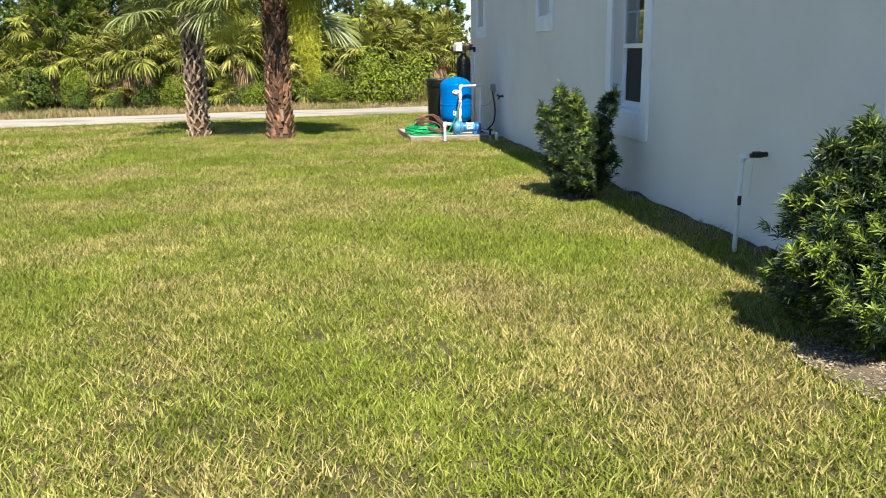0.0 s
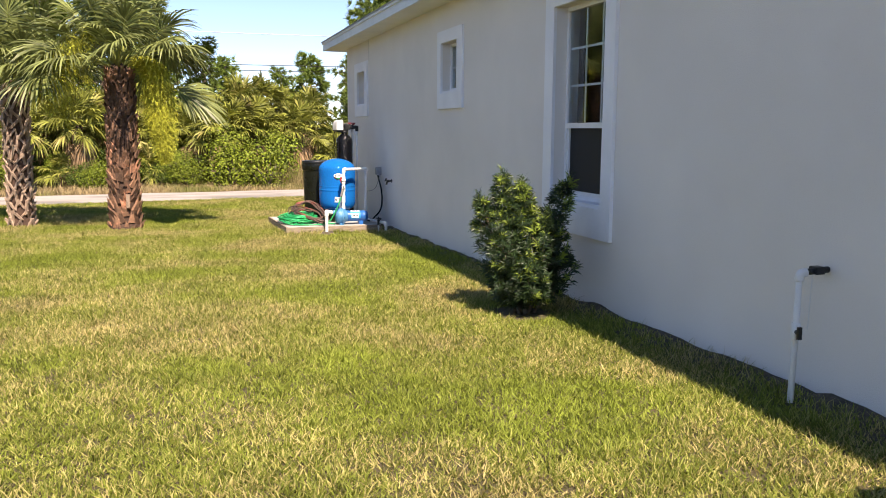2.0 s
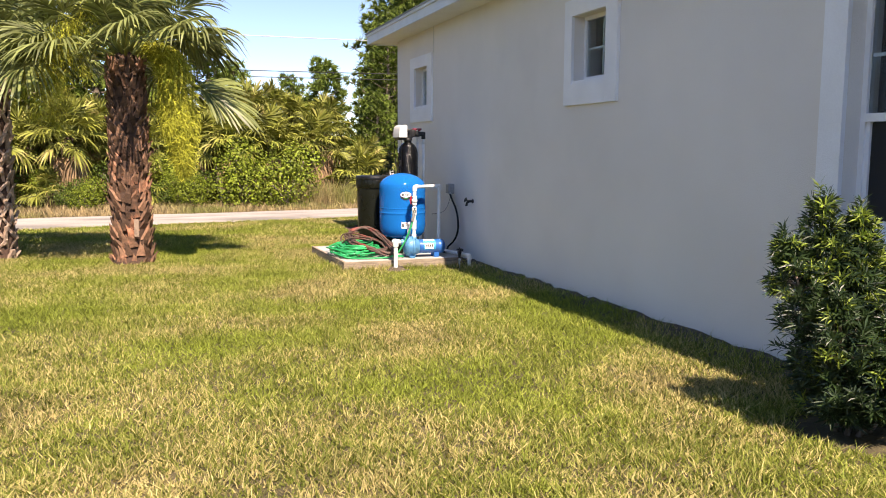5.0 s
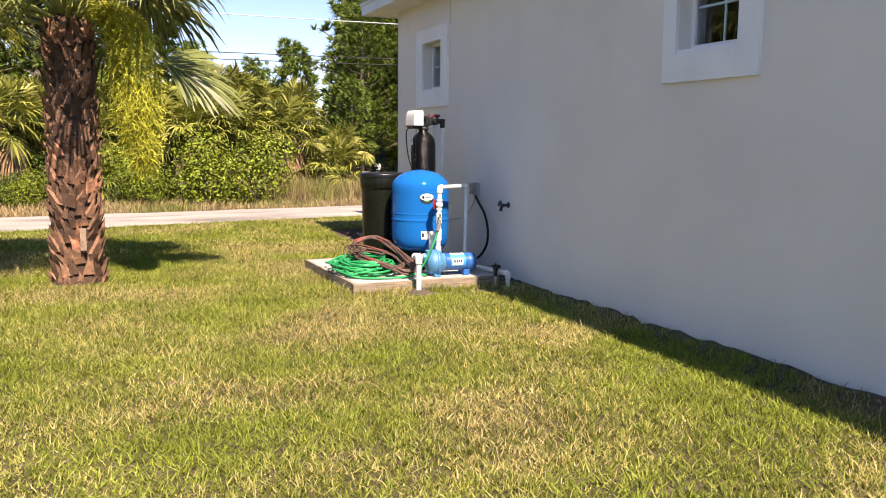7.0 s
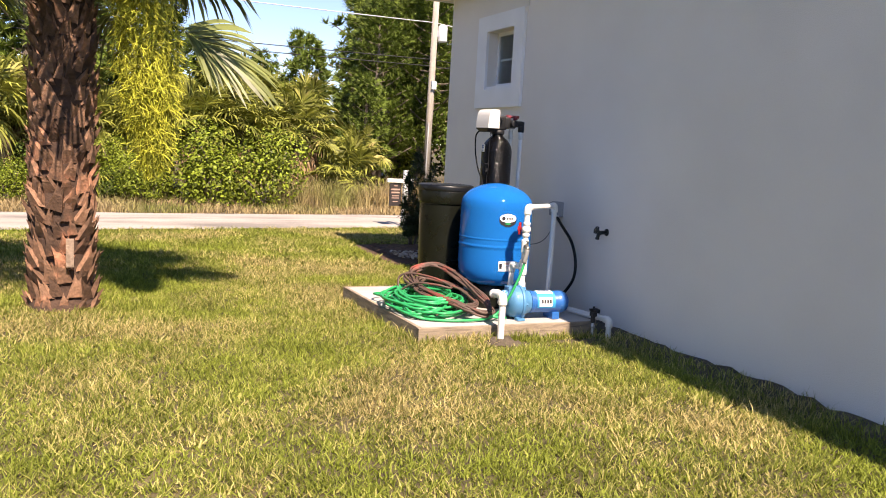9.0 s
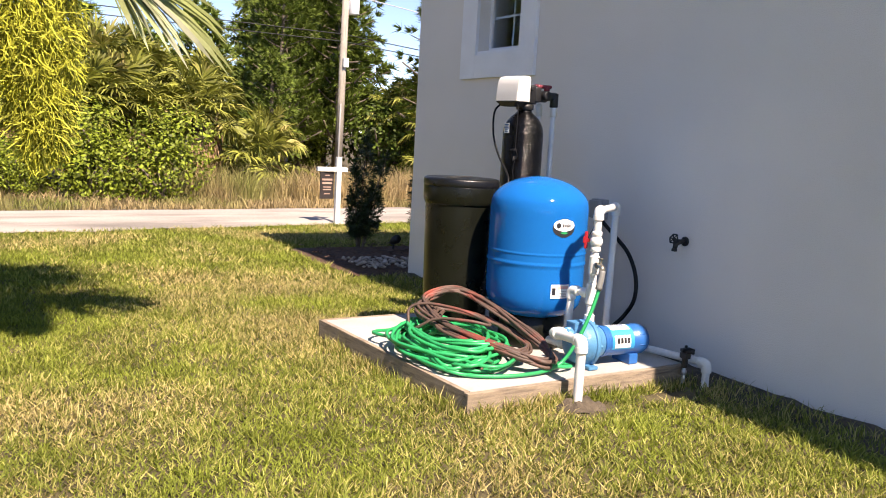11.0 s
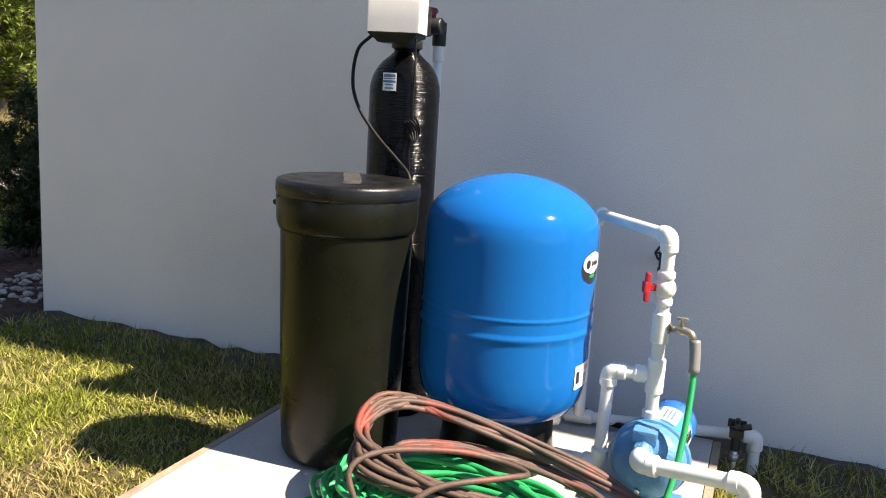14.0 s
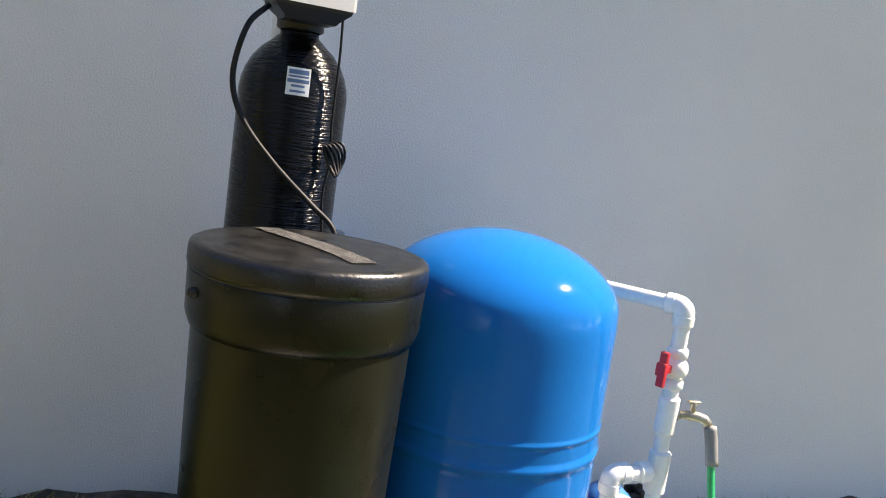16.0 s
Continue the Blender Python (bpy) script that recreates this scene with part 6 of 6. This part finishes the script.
def straw_field(name, pts, hmin, hmax, width, lean, material, label, category, rng):
    """Short straight blades, one triangle each, as one mesh."""
    n = len(pts)
    az, la = rng.uniform(0, 2 * np.pi, n), rng.uniform(0, 2 * np.pi, n)
    h, w = rng.uniform(hmin, hmax, n) * tufts(pts), width * rng.uniform(0.7, 1.3, n)
    ln = h * rng.uniform(0.1, 1.0, n) * lean
    s = np.stack([np.cos(az) * w / 2, np.sin(az) * w / 2, np.zeros(n)], 1)
    v = np.stack([pts - s, pts + s, pts + np.stack([np.cos(la) * ln, np.sin(la) * ln, h], 1)], 1)
    me = bpy.data.meshes.new(name)
    me.vertices.add(n * 3)
    me.vertices.foreach_set("co", v.reshape(-1))
    me.loops.add(n * 3)
    me.loops.foreach_set("vertex_index", np.arange(n * 3))
    me.polygons.add(n)
    me.polygons.foreach_set("loop_start", np.arange(n) * 3)
    me.update(calc_edges=True)
    me.materials.append(material)
    return tagged(new(name, me), label, category, "", "stuff")


rng = np.random.default_rng(4)


def lawn_points(x0, x1, y0, y1, per_m2, clump=0.65):
    n = int((x1 - x0) * (y1 - y0) * per_m2)
    k = max(1, n // 16)
    cx, cy = rng.uniform(x0, x1, k), rng.uniform(y0, y1, k)
    pick = rng.integers(0, k, n)
    free = rng.random(n) > clump
    x = np.where(free, rng.uniform(x0, x1, n), cx[pick] + rng.normal(0, 0.022, n))
    y = np.where(free, rng.uniform(y0, y1, n), cy[pick] + rng.normal(0, 0.022, n))
    keep = (x < -0.02) & ((x < -0.30) | (rng.random(n) < 0.6)) | (y > 18.06)
    # thin, worn places
    worn = np.sin(x * 2.1 + 1.3 * np.sin(y * 1.7)) * np.sin(y * 1.6 + 1.1 * np.sin(x * 2.3 + 2)) + 0.5 * np.sin(x * 5.1 + y * 3.7)
    keep &= rng.random(n) > np.clip((worn - 0.55) * 0.9, 0, 0.25)
    keep &= ~((x > -1.76) & (x < -0.2) & (y > 14.36) & (y < 15.97))
    keep &= ~((x > -0.55) & (y > 18.05) & (y < 19.85))
    keep &= ((x + 0.74) / 0.15) ** 2 + ((y - 3.40) / 0.36) ** 2 > rng.uniform(0.55, 1.1, n)
    keep &= ((x + 0.62) / 0.27) ** 2 + ((y - 8.15) / 0.33) ** 2 > rng.uniform(0.55, 1.1, n)
    keep &= ((x + 1.04) / 0.19) ** 2 + ((y - 14.19) / 0.10) ** 2 > rng.uniform(0.5, 1.1, n)
    keep &= ((x + 0.50) / 0.24) ** 2 + ((y - 14.20) / 0.09) ** 2 > rng.uniform(0.4, 1.1, n)
    near = 21.2 + 0.165 * (x + 4)
    keep &= y < near + rng.normal(0, 0.07, n)
    x, y = x[keep], y[keep]
    z = np.where(y < 17.5, 0.016 * (17.5 - y), 0.0) - 0.012
    return np.stack([x, y, z], 1)


blade_field("lawn_grass", np.concatenate([lawn_points(-6.6, 0.0, 2.2, 9.0, 2600), lawn_points(-6.6, 0.0, 9.0, 18.0, 2000)]), 0.022, 0.056, 0.0046, 1.3, GRASS, "mown yellow-green lawn with thin straw-coloured patches", "grass", rng)
straw_field("lawn_turf", np.concatenate([lawn_points(-6.4, 0.0, 2.2, 9.0, 8600, 0.45), lawn_points(-6.4, 0.0, 9.0, 18.0, 6500, 0.35)]), 0.012, 0.036, 0.0085, 1.9, GRASS, "short dense turf between the longer blades of the lawn", "grass", rng)
straw_field("far_lawn_grass", np.concatenate([lawn_points(-13.0, -6.4, 6.0, 21.0, 2400, 0.3), lawn_points(-6.6, 7.0, 18.0, 24.0, 3600, 0.3)]), 0.02, 0.05, 0.016, 1.6, GRASS, "mown lawn reaching the lane", "grass", rng)
edge = []
for (ax0, ay0), (bx0, by0), n in ((FL, FR, 900), (BL, FL, 1200), ((-0.04, 2.5), (-0.04, 14.2), 9000), ((-0.04, 16.0), (-0.04, 18.0), 1600)):
    t = rng.random(n)
    off = np.abs(rng.normal(0, 0.035 if ax0 < -0.1 else 0.12, n)) + 0.012
    dx, dy = bx0 - ax0, by0 - ay0
    L = math.hypot(dx, dy)
    nxv, nyv = (dy / L, -dx / L) if ax0 < -0.1 else (-1.0, 0.0)
    x, y = ax0 + dx * t + nxv * off, ay0 + dy * t + nyv * off
    edge.append(np.stack([x, y, 0.016 * (17.5 - y) - 0.012], 1))
blade_field("edge_grass", np.concatenate(edge), 0.03, 0.085, 0.005, 0.9, GRASS, "longer untrimmed grass along the pad and wall", "grass", rng)
n = 60000
x = rng.uniform(-18, 15, n)
fe = 23.55 + 0.125 * (x + 4)
y = fe + 0.1 + rng.random(n) ** 1.3 * 3.4
keep = rng.random(n) < np.where(x > -1.0, 1.0, 0.7)
pts = np.stack([x, y, np.full(n, -0.012)], 1)[keep]
tall = (pts[:, 0] > -0.6) & (pts[:, 1] > 23.55 + 0.125 * (pts[:, 0] + 4) + 1.0)
blade_field("verge_grass", pts[~tall], 0.04, 0.16, 0.014, 0.9, DRY_GRASS, "dry tan verge grass beside the lane", "grass", rng)
blade_field("tall_dry_grass", np.concatenate([pts[tall], pts[tall] + rng.normal(0, 0.05, (int(tall.sum()), 3)) * (1, 1, 0)]), 0.20, 0.58, 0.014, 0.55, DRY_GRASS, "tall dry tan grass in front of the woods", "grass", rng)
